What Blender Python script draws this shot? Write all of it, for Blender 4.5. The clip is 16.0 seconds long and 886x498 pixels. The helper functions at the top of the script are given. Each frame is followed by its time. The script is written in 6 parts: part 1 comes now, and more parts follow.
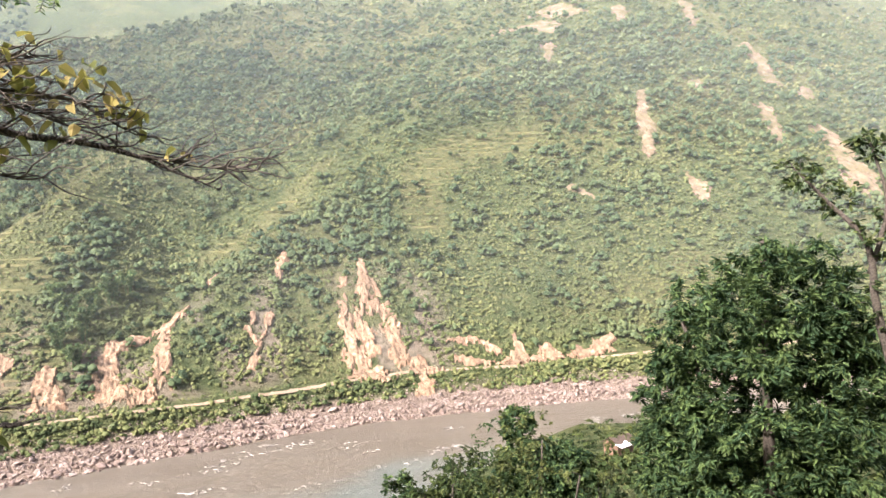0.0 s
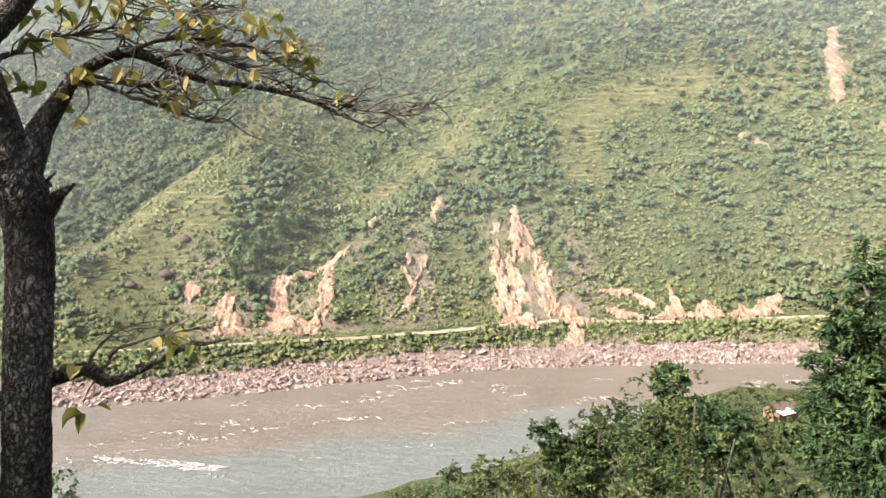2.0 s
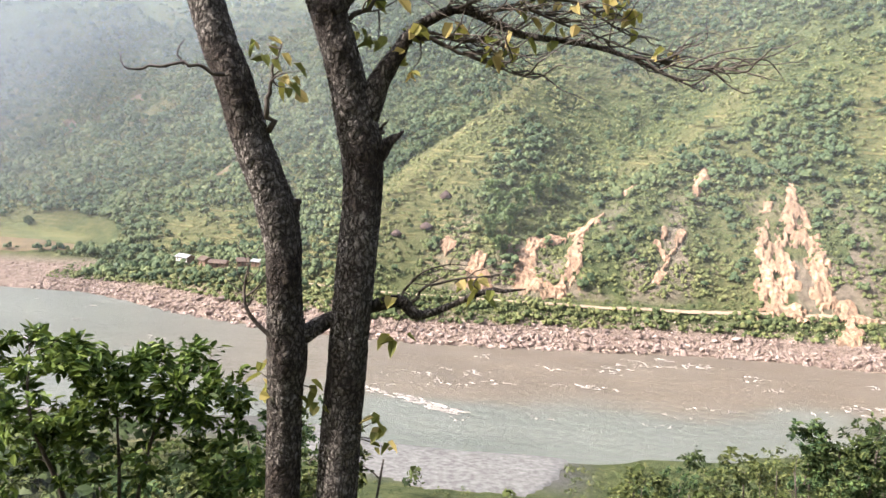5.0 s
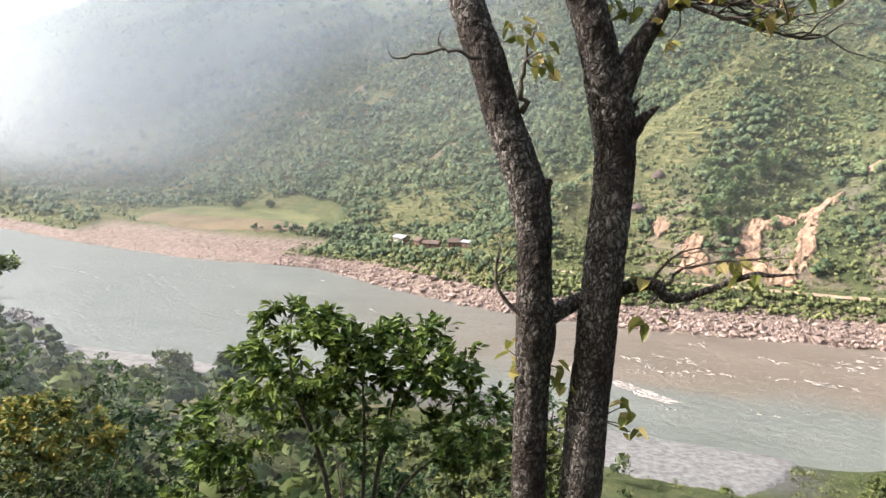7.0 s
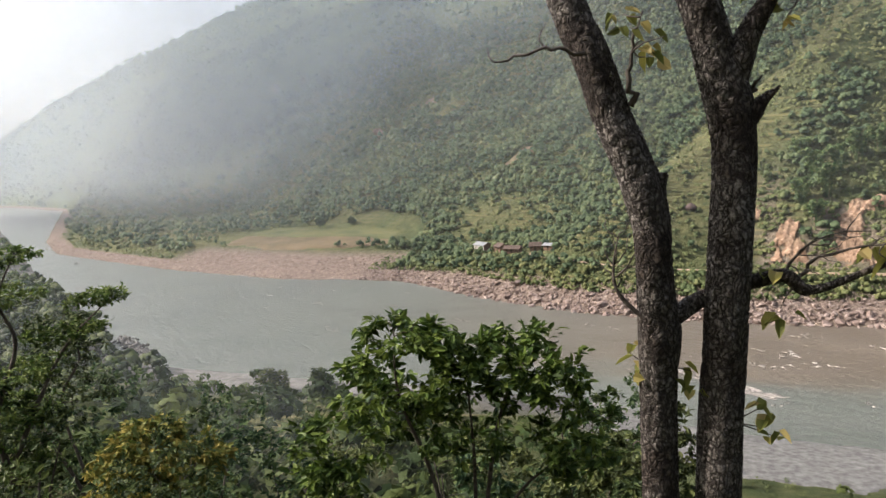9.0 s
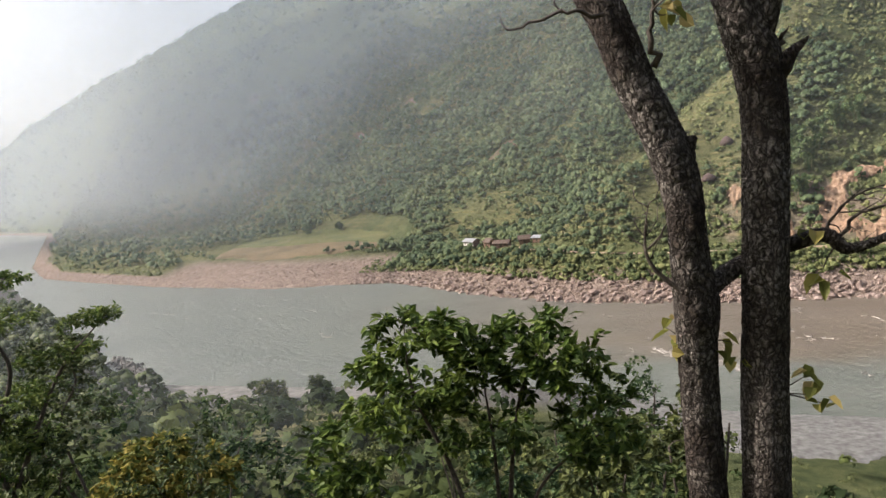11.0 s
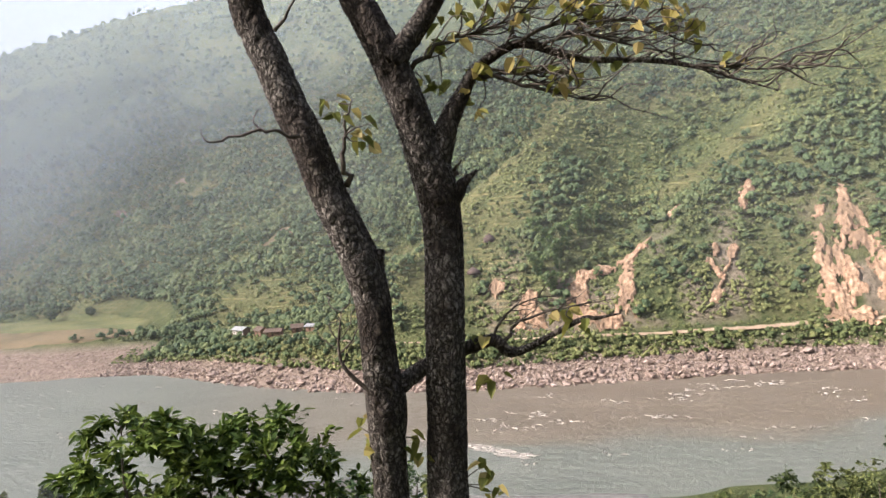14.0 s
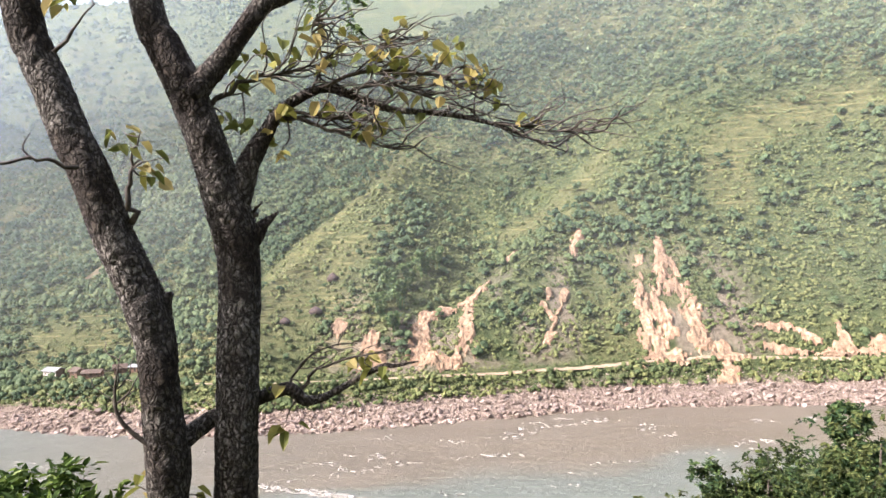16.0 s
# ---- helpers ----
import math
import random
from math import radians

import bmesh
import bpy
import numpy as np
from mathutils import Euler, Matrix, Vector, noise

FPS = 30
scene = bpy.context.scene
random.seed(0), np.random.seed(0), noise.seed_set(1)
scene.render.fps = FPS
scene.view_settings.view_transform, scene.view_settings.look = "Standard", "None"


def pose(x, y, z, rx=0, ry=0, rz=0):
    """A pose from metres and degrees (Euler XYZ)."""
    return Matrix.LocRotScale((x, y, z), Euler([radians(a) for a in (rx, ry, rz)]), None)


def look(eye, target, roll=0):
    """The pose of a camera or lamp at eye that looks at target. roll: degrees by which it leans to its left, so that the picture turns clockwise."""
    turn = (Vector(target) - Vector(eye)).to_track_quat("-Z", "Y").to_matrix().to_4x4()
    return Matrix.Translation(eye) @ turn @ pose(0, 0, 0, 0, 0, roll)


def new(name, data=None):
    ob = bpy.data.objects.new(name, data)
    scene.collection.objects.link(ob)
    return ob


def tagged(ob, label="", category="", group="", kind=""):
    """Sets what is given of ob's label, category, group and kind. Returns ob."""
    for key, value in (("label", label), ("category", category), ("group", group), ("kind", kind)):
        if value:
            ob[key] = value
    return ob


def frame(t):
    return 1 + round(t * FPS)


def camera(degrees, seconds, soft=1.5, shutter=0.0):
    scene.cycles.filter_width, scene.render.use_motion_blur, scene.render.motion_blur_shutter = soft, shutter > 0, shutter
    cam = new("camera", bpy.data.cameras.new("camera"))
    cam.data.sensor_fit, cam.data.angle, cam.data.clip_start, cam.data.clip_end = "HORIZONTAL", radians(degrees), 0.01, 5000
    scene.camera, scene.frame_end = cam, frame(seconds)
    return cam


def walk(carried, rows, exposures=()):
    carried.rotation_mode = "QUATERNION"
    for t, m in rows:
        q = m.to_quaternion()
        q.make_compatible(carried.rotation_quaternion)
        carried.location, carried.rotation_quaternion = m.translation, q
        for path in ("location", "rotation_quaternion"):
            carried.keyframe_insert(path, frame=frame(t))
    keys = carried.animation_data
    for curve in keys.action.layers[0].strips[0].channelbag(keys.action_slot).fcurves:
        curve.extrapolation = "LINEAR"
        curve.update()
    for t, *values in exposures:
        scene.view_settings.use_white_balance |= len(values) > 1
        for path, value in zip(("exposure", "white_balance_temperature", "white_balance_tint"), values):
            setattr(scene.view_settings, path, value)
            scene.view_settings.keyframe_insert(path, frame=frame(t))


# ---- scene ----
cam = camera(63.9, 16.0)
# seconds, x, y, z, turn to the left, tilt up, roll
PATH = [
    (0, 0.095, 0.012, 55.023, -21.41, 0.33, -2.59),
    (0.5, 0.096, 0.014, 55.026, -18.11, 0.46, -2.24),
    (1, 0.096, 0.018, 55.031, -14.74, 0.57, -2.08),
    (1.5, 0.096, 0.020, 55.041, -11.39, -0.67, -1.49),
    (2, 0.079, 0.017, 55.017, -8.99, -3.56, -0.87),
    (2.5, 0.070, 0.017, 55.001, -7.13, -5.25, -0.79),
    (3, 0.038, 0.013, 54.990, -3.31, -5.69, -0.99),
    (3.5, -0.000, 0.000, 55.000, 0.01, -5.73, -0.43),
    (3.7, -0.029, -0.006, 54.997, 1.37, -5.90, 0.08),
    (5.8, -0.283, 0.031, 54.964, 16.83, -7.50, 1.65),
    (6, -0.311, 0.029, 54.963, 18.33, -7.87, 1.06),
    (6.5, -0.374, 0.005, 54.958, 23.54, -7.89, 0.94),
    (7, -0.414, -0.028, 54.955, 27.65, -8.59, 0.75),
    (7.5, -0.463, -0.044, 54.955, 32.06, -8.54, 0.59),
    (8, -0.514, -0.060, 54.961, 36.31, -8.55, -1.14),
    (8.5, -0.542, -0.069, 54.956, 37.32, -7.80, -1.04),
    (9, -0.595, -0.044, 54.952, 34.20, -7.82, -4.02),
    (9.2, -0.641, -0.018, 54.929, 33.80, -9.54, -5.68),
    (11.3, -0.841, 0.014, 54.867, 32.62, -7.39, -8.19),
    (11.5, -0.802, 0.034, 54.877, 31.11, -6.72, -8.34),
    (12, -0.709, 0.054, 54.904, 26.84, -5.44, -7.60),
    (12.5, -0.613, 0.028, 54.905, 23.19, -4.81, -6.40),
    (13, -0.525, 0.004, 54.912, 19.76, -4.46, -5.96),
    (13.5, -0.454, 0.005, 54.924, 16.97, -3.22, -4.79),
    (14, -0.401, 0.002, 54.929, 14.65, -2.84, -4.56),
    (14.5, -0.357, 0.027, 54.935, 12.07, -2.27, -4.57),
    (15, -0.312, 0.061, 54.937, 9.24, -1.90, -4.64),
    (15.5, -0.251, 0.068, 54.944, 6.13, -1.12, -3.35),
    (16, -0.173, 0.081, 54.946, 2.03, -0.40, -2.47),
]
EXPOSURES = [(0.0, 1.54, 6500, 17), (3.5, 1.54, 6560, 17), (6.0, 1.68, 6420, 15), (7.0, 1.5, 6460, 15), (8.5, 0.84, 6540, 14), (9.0, 0.75, 6600, 14), (11.5, 0.72, 6720, 15), (12.5, 0.84, 6760, 16), (14.5, 1.2, 6480, 16), (16.0, 1.54, 6320, 17)]
walk(cam, [(t, pose(x, y, z, 90 + p, 0, w) @ pose(0, 0, 0, 0, 0, r)) for t, x, y, z, w, p, r in PATH], EXPOSURES)

# ---- light ----
SUN_TURN, SUN_UP = 114.0, 38.0
world = bpy.data.worlds.new("sky")
scene.world = world
world.use_nodes = True
wn = world.node_tree.nodes
sky = wn.new("ShaderNodeTexSky")
sky.sky_type, sky.sun_disc = "NISHITA", False
sky.sun_elevation, sky.sun_rotation = radians(SUN_UP), radians(-SUN_TURN)
sky.air_density, sky.dust_density, sky.ozone_density = 1.0, 6.0, 1.0
wn["Background"].inputs["Strength"].default_value = 0.15
pale = wn.new("ShaderNodeHueSaturation")  # high thin haze takes the blue out of the sky
pale.inputs["Saturation"].default_value, pale.inputs["Value"].default_value = 0.6, 1.28
world.node_tree.links.new(sky.outputs["Color"], pale.inputs["Color"])
world.node_tree.links.new(pale.outputs["Color"], wn["Background"].inputs["Color"])
sun = new("sun", bpy.data.lights.new("sun", "SUN"))
sun.data.energy, sun.data.angle, sun.data.color = 3.4, radians(0.8), (1.0, 0.91, 0.81)
sd = Vector((-math.sin(radians(SUN_TURN)) * math.cos(radians(SUN_UP)), math.cos(radians(SUN_TURN)) * math.cos(radians(SUN_UP)), math.sin(radians(SUN_UP))))
sun.matrix_world = look(sd * 100, (0, 0, 0))

# ---- the lie of the land: plain arithmetic on plan coordinates, river level at z = 0 ----
TABLE = np.random.RandomState(4).rand(256, 256)


def vnoise(x, y):
    """Smooth noise from 0 to 1 on a lattice of 1."""
    xi, yi = np.floor(x).astype(int), np.floor(y).astype(int)
    fx, fy = x - xi, y - yi
    fx, fy = fx * fx * (3 - 2 * fx), fy * fy * (3 - 2 * fy)
    a, b = TABLE[xi % 256, yi % 256], TABLE[(xi + 1) % 256, yi % 256]
    c, d = TABLE[xi % 256, (yi + 1) % 256], TABLE[(xi + 1) % 256, (yi + 1) % 256]
    return (a * (1 - fx) + b * fx) * (1 - fy) + (c * (1 - fx) + d * fx) * fy


def fbm(x, y, size, octaves=4):
    total, weight, amp = 0.0, 0.0, 1.0
    for k in range(octaves):
        total = total + amp * vnoise(x / size * 2**k + 17.3 * k, y / size * 2**k + 9.1 * k)
        weight, amp = weight + amp, amp * 0.5
    return total / weight


def step(a, b, v):
    u = np.clip((v - a) / (b - a), 0, 1)
    return u * u * (3 - 2 * u)


def line_distance(x, y, line):
    """Distance to an open line in plan, positive to the left of its direction."""
    best, side = np.full(np.shape(x), 1e9), np.ones(np.shape(x))
    for (ax, ay), (bx, by) in zip(line[:-1], line[1:]):
        dx, dy = bx - ax, by - ay
        u = np.clip(((x - ax) * dx + (y - ay) * dy) / (dx * dx + dy * dy), 0, 1)
        ex, ey = x - ax - u * dx, y - ay - u * dy
        d = np.hypot(ex, ey)
        s = np.sign(dx * ey - dy * ex)
        near = d < best - 1e-9
        best, side = np.where(near, d, best), np.where(near, s, side)
    return best * side


def polar(turn, r):
    return (-math.sin(radians(turn)) * r, math.cos(radians(turn)) * r)


# banks of the river, from upstream to downstream; the far land lies to the left, the near land to the right of them
FAR_BANK = [(-3600, 1180), (-1500, 715), (-1176, 622), (-847, 436), (-640, 320), (-527, 270), (-441, 254), (-348, 239), (-253, 233), (-192, 243),
            (-136, 222), (-87, 211), (-45, 212), (0, 220), (50, 228), (110, 224), (151, 216), (260, 190), (500, 160), (2500, 300)]
NEAR_BANK = [(-3600, 980), (-1500, 610), (-900, 400), (-620, 287), (-419, 203), (-246, 140), (-198, 114), (-169, 117), (-126, 124), (-60, 140),
             (-36, 131), (0, 134), (35, 145), (85, 175), (118, 192), (170, 165), (260, 110), (500, 70), (2500, 200)]


def crest(rows, slope):
    """A ridge line from rows of turn, distance and tilt above the eye's level, and how steep its flanks are."""
    return [(*polar(a, r), 55 + math.tan(radians(p)) * r) for a, r, p in rows], slope


MAIN_RIDGE = crest([(-75, 1150, 20), (-50, 1000, 20.5), (-30, 880, 20.4), (-15, 800, 20.2), (-6.5, 750, 19.3), (-1.9, 720, 18.1), (1.7, 690, 16.9), (6.6, 650, 15.3),
                    (10, 630, 14.3), (17, 610, 11.6), (25, 610, 9.0), (28, 620, 8.0), (34, 655, 5.4), (37, 680, 3.9), (42, 715, 1.4), (46, 740, -0.4), (51, 765, -1.7), (56, 800, -2.6)], 0.62)
FRONT_SPUR = crest([(20.5, 264, -6.6), (18.5, 284, -3.6), (16, 298, -2.0), (14, 308, -0.8), (10, 328, 1.2), (6, 358, 5.8), (1, 408, 8.0), (-6, 505, 12)], 0.74)
SIDE_SPUR = crest([(6, 262, -7.6), (2, 280, -4.8), (-2, 300, -1.8), (-6, 325, 1.2), (-10, 368, 4.5), (-14, 440, 8.5), (-16, 550, 14)], 0.76)
SCARP_SPUR = crest([(-14.5, 290, -5.5), (-14.8, 322, -0.6), (-17, 356, 3.0), (-22, 440, 8.0), (-25, 560, 14)], 0.76)
EAST_SPUR = crest([(-33, 305, -6), (-36, 360, 0.5), (-42, 460, 7), (-47, 600, 14)], 0.74)
WOOD_SPUR = crest([(30, 640, 6.6), (34, 650, 5.3), (37, 618, 3.4), (39.5, 580, 1.6), (41, 548, -1.2), (42, 518, -4.0), (42.5, 497, -5.8)], 0.66)
MOUNTAIN = crest([(69.5, 3300, -1.2), (67, 2950, 0.0), (65.4, 2800, 1.5), (61.5, 2500, 4.9), (55.6, 2200, 8.3), (50.2, 1950, 10.6), (47.2, 1820, 12.0), (42.7, 1700, 13.8), (37.3, 1600, 15.7),
                  (31, 1540, 17.3), (22, 1500, 18.7), (10, 1480, 19.6), (-10, 1480, 21), (-60, 1500, 24)], 0.56)
MOUNTAIN_SPUR = crest([(44, 1500, 11), (46, 1300, 5.5), (48, 1120, 2.0), (52, 960, -0.4), (55, 860, -2.0)], 0.45)


def rise(x, y, ridge):
    line, slope = ridge
    best = np.full(np.shape(x), -1e9)
    for (ax, ay, az), (bx, by, bz) in zip(line[:-1], line[1:]):
        dx, dy = bx - ax, by - ay
        u = np.clip(((x - ax) * dx + (y - ay) * dy) / (dx * dx + dy * dy), 0, 1)
        best = np.maximum(best, az + u * (bz - az) - slope * np.hypot(x - ax - u * dx, y - ay - u * dy))
    return best


def land(x, y):
    """Height of the bare ground."""
    x, y = np.asarray(x, float), np.asarray(y, float)
    far, near = line_distance(x, y, FAR_BANK), -line_distance(x, y, NEAR_BANK)
    rough = fbm(x, y, 26.0)
    far = far + (fbm(x + 50, y, 9.0, 3) - 0.5) * 3.0 * step(900, 300, np.hypot(x, y))
    plain = step(-130, -200, x)
    steep_bank = np.interp(far, [-40, -4, 0, 3, 13, 19, 21, 29, 60, 2000], [-7, -2, 0, 1.4, 5.2, 9.8, 10.6, 11.0, 14, 40])
    flat_bank = np.interp(far, [-40, -4, 0, 8, 32, 44, 60, 260, 420, 2000], [-7, -1.5, 0, 1.6, 5.5, 9.0, 10.2, 15, 26, 60])
    base = steep_bank * (1 - plain) + flat_bank * plain
    warp = 14 * (fbm(x, y, 90.0) - 0.5)
    hills = np.stack([rise(x + warp, y, r) for r in (MAIN_RIDGE, FRONT_SPUR, SIDE_SPUR, SCARP_SPUR, EAST_SPUR, WOOD_SPUR)])
    hill = np.maximum(hills.max(0), rise(x, y, MOUNTAIN))
    hill = np.maximum(hill, rise(x, y, MOUNTAIN_SPUR))
    ribs = (1 - np.abs(2 * fbm(x + 0.3 * y, 0.35 * y, 42.0, 3) - 1)) - 0.75
    hill = hill + step(15, 60, hill) * (ribs * 9 + (rough - 0.5) * 6)
    hill = np.minimum(hill, 11 + (0.86 + 0.5 * step(900, 1400, np.hypot(x, y))) * (far - 27) + 4 * (rough - 0.5))
    ground_far = np.where(far > 27, np.maximum(base, hill), base)
    ground_near = np.interp(near, [-40, -3, 0, 6, 24, 45, 70, 95, 112, 122, 127.5, 130.2, 132.5, 136, 150, 420, 2000],
                            [-7, -1.2, 0, 0.9, 3.2, 8, 15, 25, 36, 44, 48.8, 51.8, 53.2, 55.5, 70, 330, 420])
    ground_near = ground_near + (fbm(x, y, 14.0) - 0.5) * 4 * step(16, 40, near) * step(129, 110, near)
    return np.where(far > near, ground_far, ground_near)


def spur_share(x, y):
    """1 on the open grassy spur in front, 0 elsewhere."""
    return step(-4, 8, rise(x, y, FRONT_SPUR) - rise(x, y, MAIN_RIDGE)) * step(-6, 6, rise(x, y, FRONT_SPUR) - rise(x, y, SIDE_SPUR)) * step(20, -8, x) * step(372, 335, np.hypot(x, y))


# wooded gullies and open grassy crests on the far side: lines in plan with half widths
GULLIES = [
    [(-19.7, 259.8, 8.4), (-29.6, 276.5, 7.8), (-32.1, 304.3, 8.5), (-24.1, 328.8, 7.9)],
    [(-14.2, 276.5, 6.6), (3.7, 290.5, 6.5), (20.7, 301.2, 6.7), (44.9, 321.7, 7.8), (68.8, 327.3, 9.6), (95.2, 329.8, 10.9)],
    [(17.8, 293.3, 5.8), (20.7, 270.9, 6.5)], [(50.3, 292.4, 6.1), (60.4, 274.1, 5.8), (58.6, 265.3, 4.4)],
    [(95.4, 295.9, 6.2), (89.9, 281.3, 5.9), (90.4, 272.0, 4.6)], [(51.9, 302.5, 6.1), (76.3, 304.6, 6.2), (98.6, 314.8, 6.6), (107.4, 336.0, 5.6)],
    [(201.0, 364.1, 8.4), (202.9, 326.5, 7.7), (213.8, 302.7, 10.3), (241.1, 310.2, 9.4)],
    [(19.0, 525.7, 24.0), (59.1, 572.1, 26.0)], [(100.6, 480.8, 18.0), (147.2, 448.8, 17.0), (187.5, 395.0, 14.2)],
]
CRESTS = [
    [(-111.1, 333.5, 6.0), (-77.6, 322.8, 7.0), (-59.9, 341.3, 7.0), (-39.5, 354.0, 6.0), (-14.1, 429.8, 5.0)],
    [(19.5, 320.4, 6.0), (47.3, 339.1, 6.0), (64.7, 362.6, 7.0), (81.6, 375.9, 6.0)],
    [(118.6, 322.4, 9.0), (125.0, 349.0, 9.0), (160.7, 363.0, 12.0), (197.5, 363.8, 12.0)],
    [(-186.0, 311.8, 15.0), (-155.2, 303.7, 11.0)], [(-286.4, 447.0, 13.0), (-296.0, 433.0, 8.0)], [(-600.0, 455.0, 30.0), (-566.0, 500.0, 22.0)],
    [(-75.0, 262.0, 12.0), (-70.0, 290.0, 14.0), (-52.0, 305.0, 10.0)],
]


def belt(x, y, lines):
    """1 along the lines, fading to 0 past their half widths."""
    out = np.zeros(np.shape(x))
    for rows in lines:
        for (ax, ay, aw), (bx, by, bw) in zip(rows[:-1], rows[1:]):
            dx, dy = bx - ax, by - ay
            u = np.clip(((x - ax) * dx + (y - ay) * dy) / (dx * dx + dy * dy), 0, 1)
            out = np.maximum(out, step(1.7, 0.5, np.hypot(x - ax - u * dx, y - ay - u * dy) / (aw + u * (bw - aw))))
    return out


def forest(x, y):
    """How wooded the far side is, 0 to 1."""
    turn = np.degrees(np.arctan2(-x, y))
    patchy = step(0.44, 0.60, fbm(x, y, 55.0))
    share = 0.10 + 0.34 * patchy + 0.55 * step(3, 12, turn) * (1 - 0.5 * step(43, 47, turn)) * (1 - spur_share(x, y)) + 0.36 * step(380, 480, np.hypot(x, y)) - 0.30 * spur_share(x, y)
    return np.clip(share + 0.45 * belt(x + 16 * (fbm(x, y, 12.0, 2) - 0.5), y + 16 * (fbm(x + 50, y, 12.0, 2) - 0.5), GULLIES) - 0.6 * belt(x, y, CRESTS), 0, 1)


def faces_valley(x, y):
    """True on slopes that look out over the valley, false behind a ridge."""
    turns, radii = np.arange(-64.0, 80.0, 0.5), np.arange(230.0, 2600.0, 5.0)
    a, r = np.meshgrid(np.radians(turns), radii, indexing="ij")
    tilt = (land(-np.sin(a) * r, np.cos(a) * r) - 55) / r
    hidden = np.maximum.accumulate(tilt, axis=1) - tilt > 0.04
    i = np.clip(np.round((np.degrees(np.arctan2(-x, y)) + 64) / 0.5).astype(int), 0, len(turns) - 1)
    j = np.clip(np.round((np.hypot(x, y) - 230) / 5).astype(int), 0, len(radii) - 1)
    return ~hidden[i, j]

# ---- materials ----
def nodes_of(name):
    m = bpy.data.materials.new(name)
    m.use_nodes = True
    return m, m.node_tree, m.node_tree.nodes["Principled BSDF"]


def link(tree, a, b):
    tree.links.new(a, b)


def noise_node(tree, scale, detail=6, rough=0.6, stretch=(1, 1, 1), space="Object"):
    coord, mapping, tex = tree.nodes.new("ShaderNodeTexCoord"), tree.nodes.new("ShaderNodeMapping"), tree.nodes.new("ShaderNodeTexNoise")
    mapping.inputs["Scale"].default_value = stretch
    tex.inputs["Scale"].default_value, tex.inputs["Detail"].default_value, tex.inputs["Roughness"].default_value = scale, detail, rough
    link(tree, coord.outputs[space], mapping.inputs["Vector"])
    link(tree, mapping.outputs["Vector"], tex.inputs["Vector"])
    return tex.outputs["Fac"]


def ramp(tree, fac, stops):
    r = tree.nodes.new("ShaderNodeValToRGB")
    while len(r.color_ramp.elements) < len(stops):
        r.color_ramp.elements.new(0.5)
    for e, (p, c) in zip(r.color_ramp.elements, stops):
        e.position, e.color = p, (*c, 1)
    link(tree, fac, r.inputs["Fac"])
    return r.outputs["Color"]


def mix(tree, fac, a, b, mode="MIX"):
    m = tree.nodes.new("ShaderNodeMix")
    m.data_type, m.blend_type = "RGBA", mode
    for socket, value in ((m.inputs[0], fac), (m.inputs[6], a), (m.inputs[7], b)):
        if isinstance(value, (int, float)):
            socket.default_value = value
        elif isinstance(value, tuple):
            socket.default_value = (*value, 1)
        else:
            link(tree, value, socket)
    return m.outputs[2]


def bump(tree, bsdf, height, strength, distance):
    b = tree.nodes.new("ShaderNodeBump")
    b.inputs["Strength"].default_value, b.inputs["Distance"].default_value = strength, distance
    link(tree, height, b.inputs["Height"])
    link(tree, b.outputs["Normal"], bsdf.inputs["Normal"])


def plain(name, stops, scale, rough=0.8, relief=0.0, fine=None, stretch=(1, 1, 1), metal=0.0, coarse=None):
    """Two scales of colour noise and a relief."""
    m, t, b = nodes_of(name)
    col = ramp(t, noise_node(t, scale, stretch=stretch), stops)
    if coarse:
        col = mix(t, ramp(t, noise_node(t, coarse[0]), [(0.4, (0, 0, 0)), (0.62, (1, 1, 1))]), col, coarse[1])
    link(t, col, b.inputs["Base Color"])
    b.inputs["Roughness"].default_value, b.inputs["Metallic"].default_value = rough, metal
    b.inputs["Specular IOR Level"].default_value = 0.25
    if relief:
        bump(t, b, noise_node(t, fine or scale * 3, stretch=stretch), 1.0, relief)
    return m


def foliage(name, dark, mid, light, rough=0.6, scale=0.05, through_light=0.25, island=True):
    """Leaves: each clump its own green, with patches over the whole, some light passing through."""
    m, t, b = nodes_of(name)
    geo = t.nodes.new("ShaderNodeNewGeometry")
    patch = noise_node(t, scale, 4)
    add = t.nodes.new("ShaderNodeMath")
    add.operation = "MULTIPLY_ADD"
    tone = t.nodes.new("ShaderNodeAttribute")
    tone.attribute_name = "tone"
    both = t.nodes.new("ShaderNodeMix")
    both.inputs[0].default_value = 0.12
    link(t, tone.outputs["Fac"], both.inputs[2])
    link(t, geo.outputs["Random Per Island"], both.inputs[3])
    link(t, both.outputs[0], add.inputs[0])
    add.inputs[1].default_value = 0.85
    link(t, patch, add.inputs[2])
    sub = t.nodes.new("ShaderNodeMath")
    sub.operation = "SUBTRACT"
    link(t, add.outputs[0], sub.inputs[0])
    sub.inputs[1].default_value = 0.42
    col = ramp(t, sub.outputs[0], [(0.25, dark), (0.5, mid), (0.78, light)])
    link(t, col, b.inputs["Base Color"])
    b.inputs["Roughness"].default_value = rough
    b.inputs["Specular IOR Level"].default_value = 0.14
    if through_light:
        tr = t.nodes.new("ShaderNodeBsdfTranslucent")
        link(t, col, tr.inputs["Color"])
        mx = t.nodes.new("ShaderNodeMixShader")
        mx.inputs[0].default_value = through_light
        link(t, b.outputs[0], mx.inputs[1])
        link(t, tr.outputs[0], mx.inputs[2])
        link(t, mx.outputs[0], t.nodes["Material Output"].inputs["Surface"])
    return m


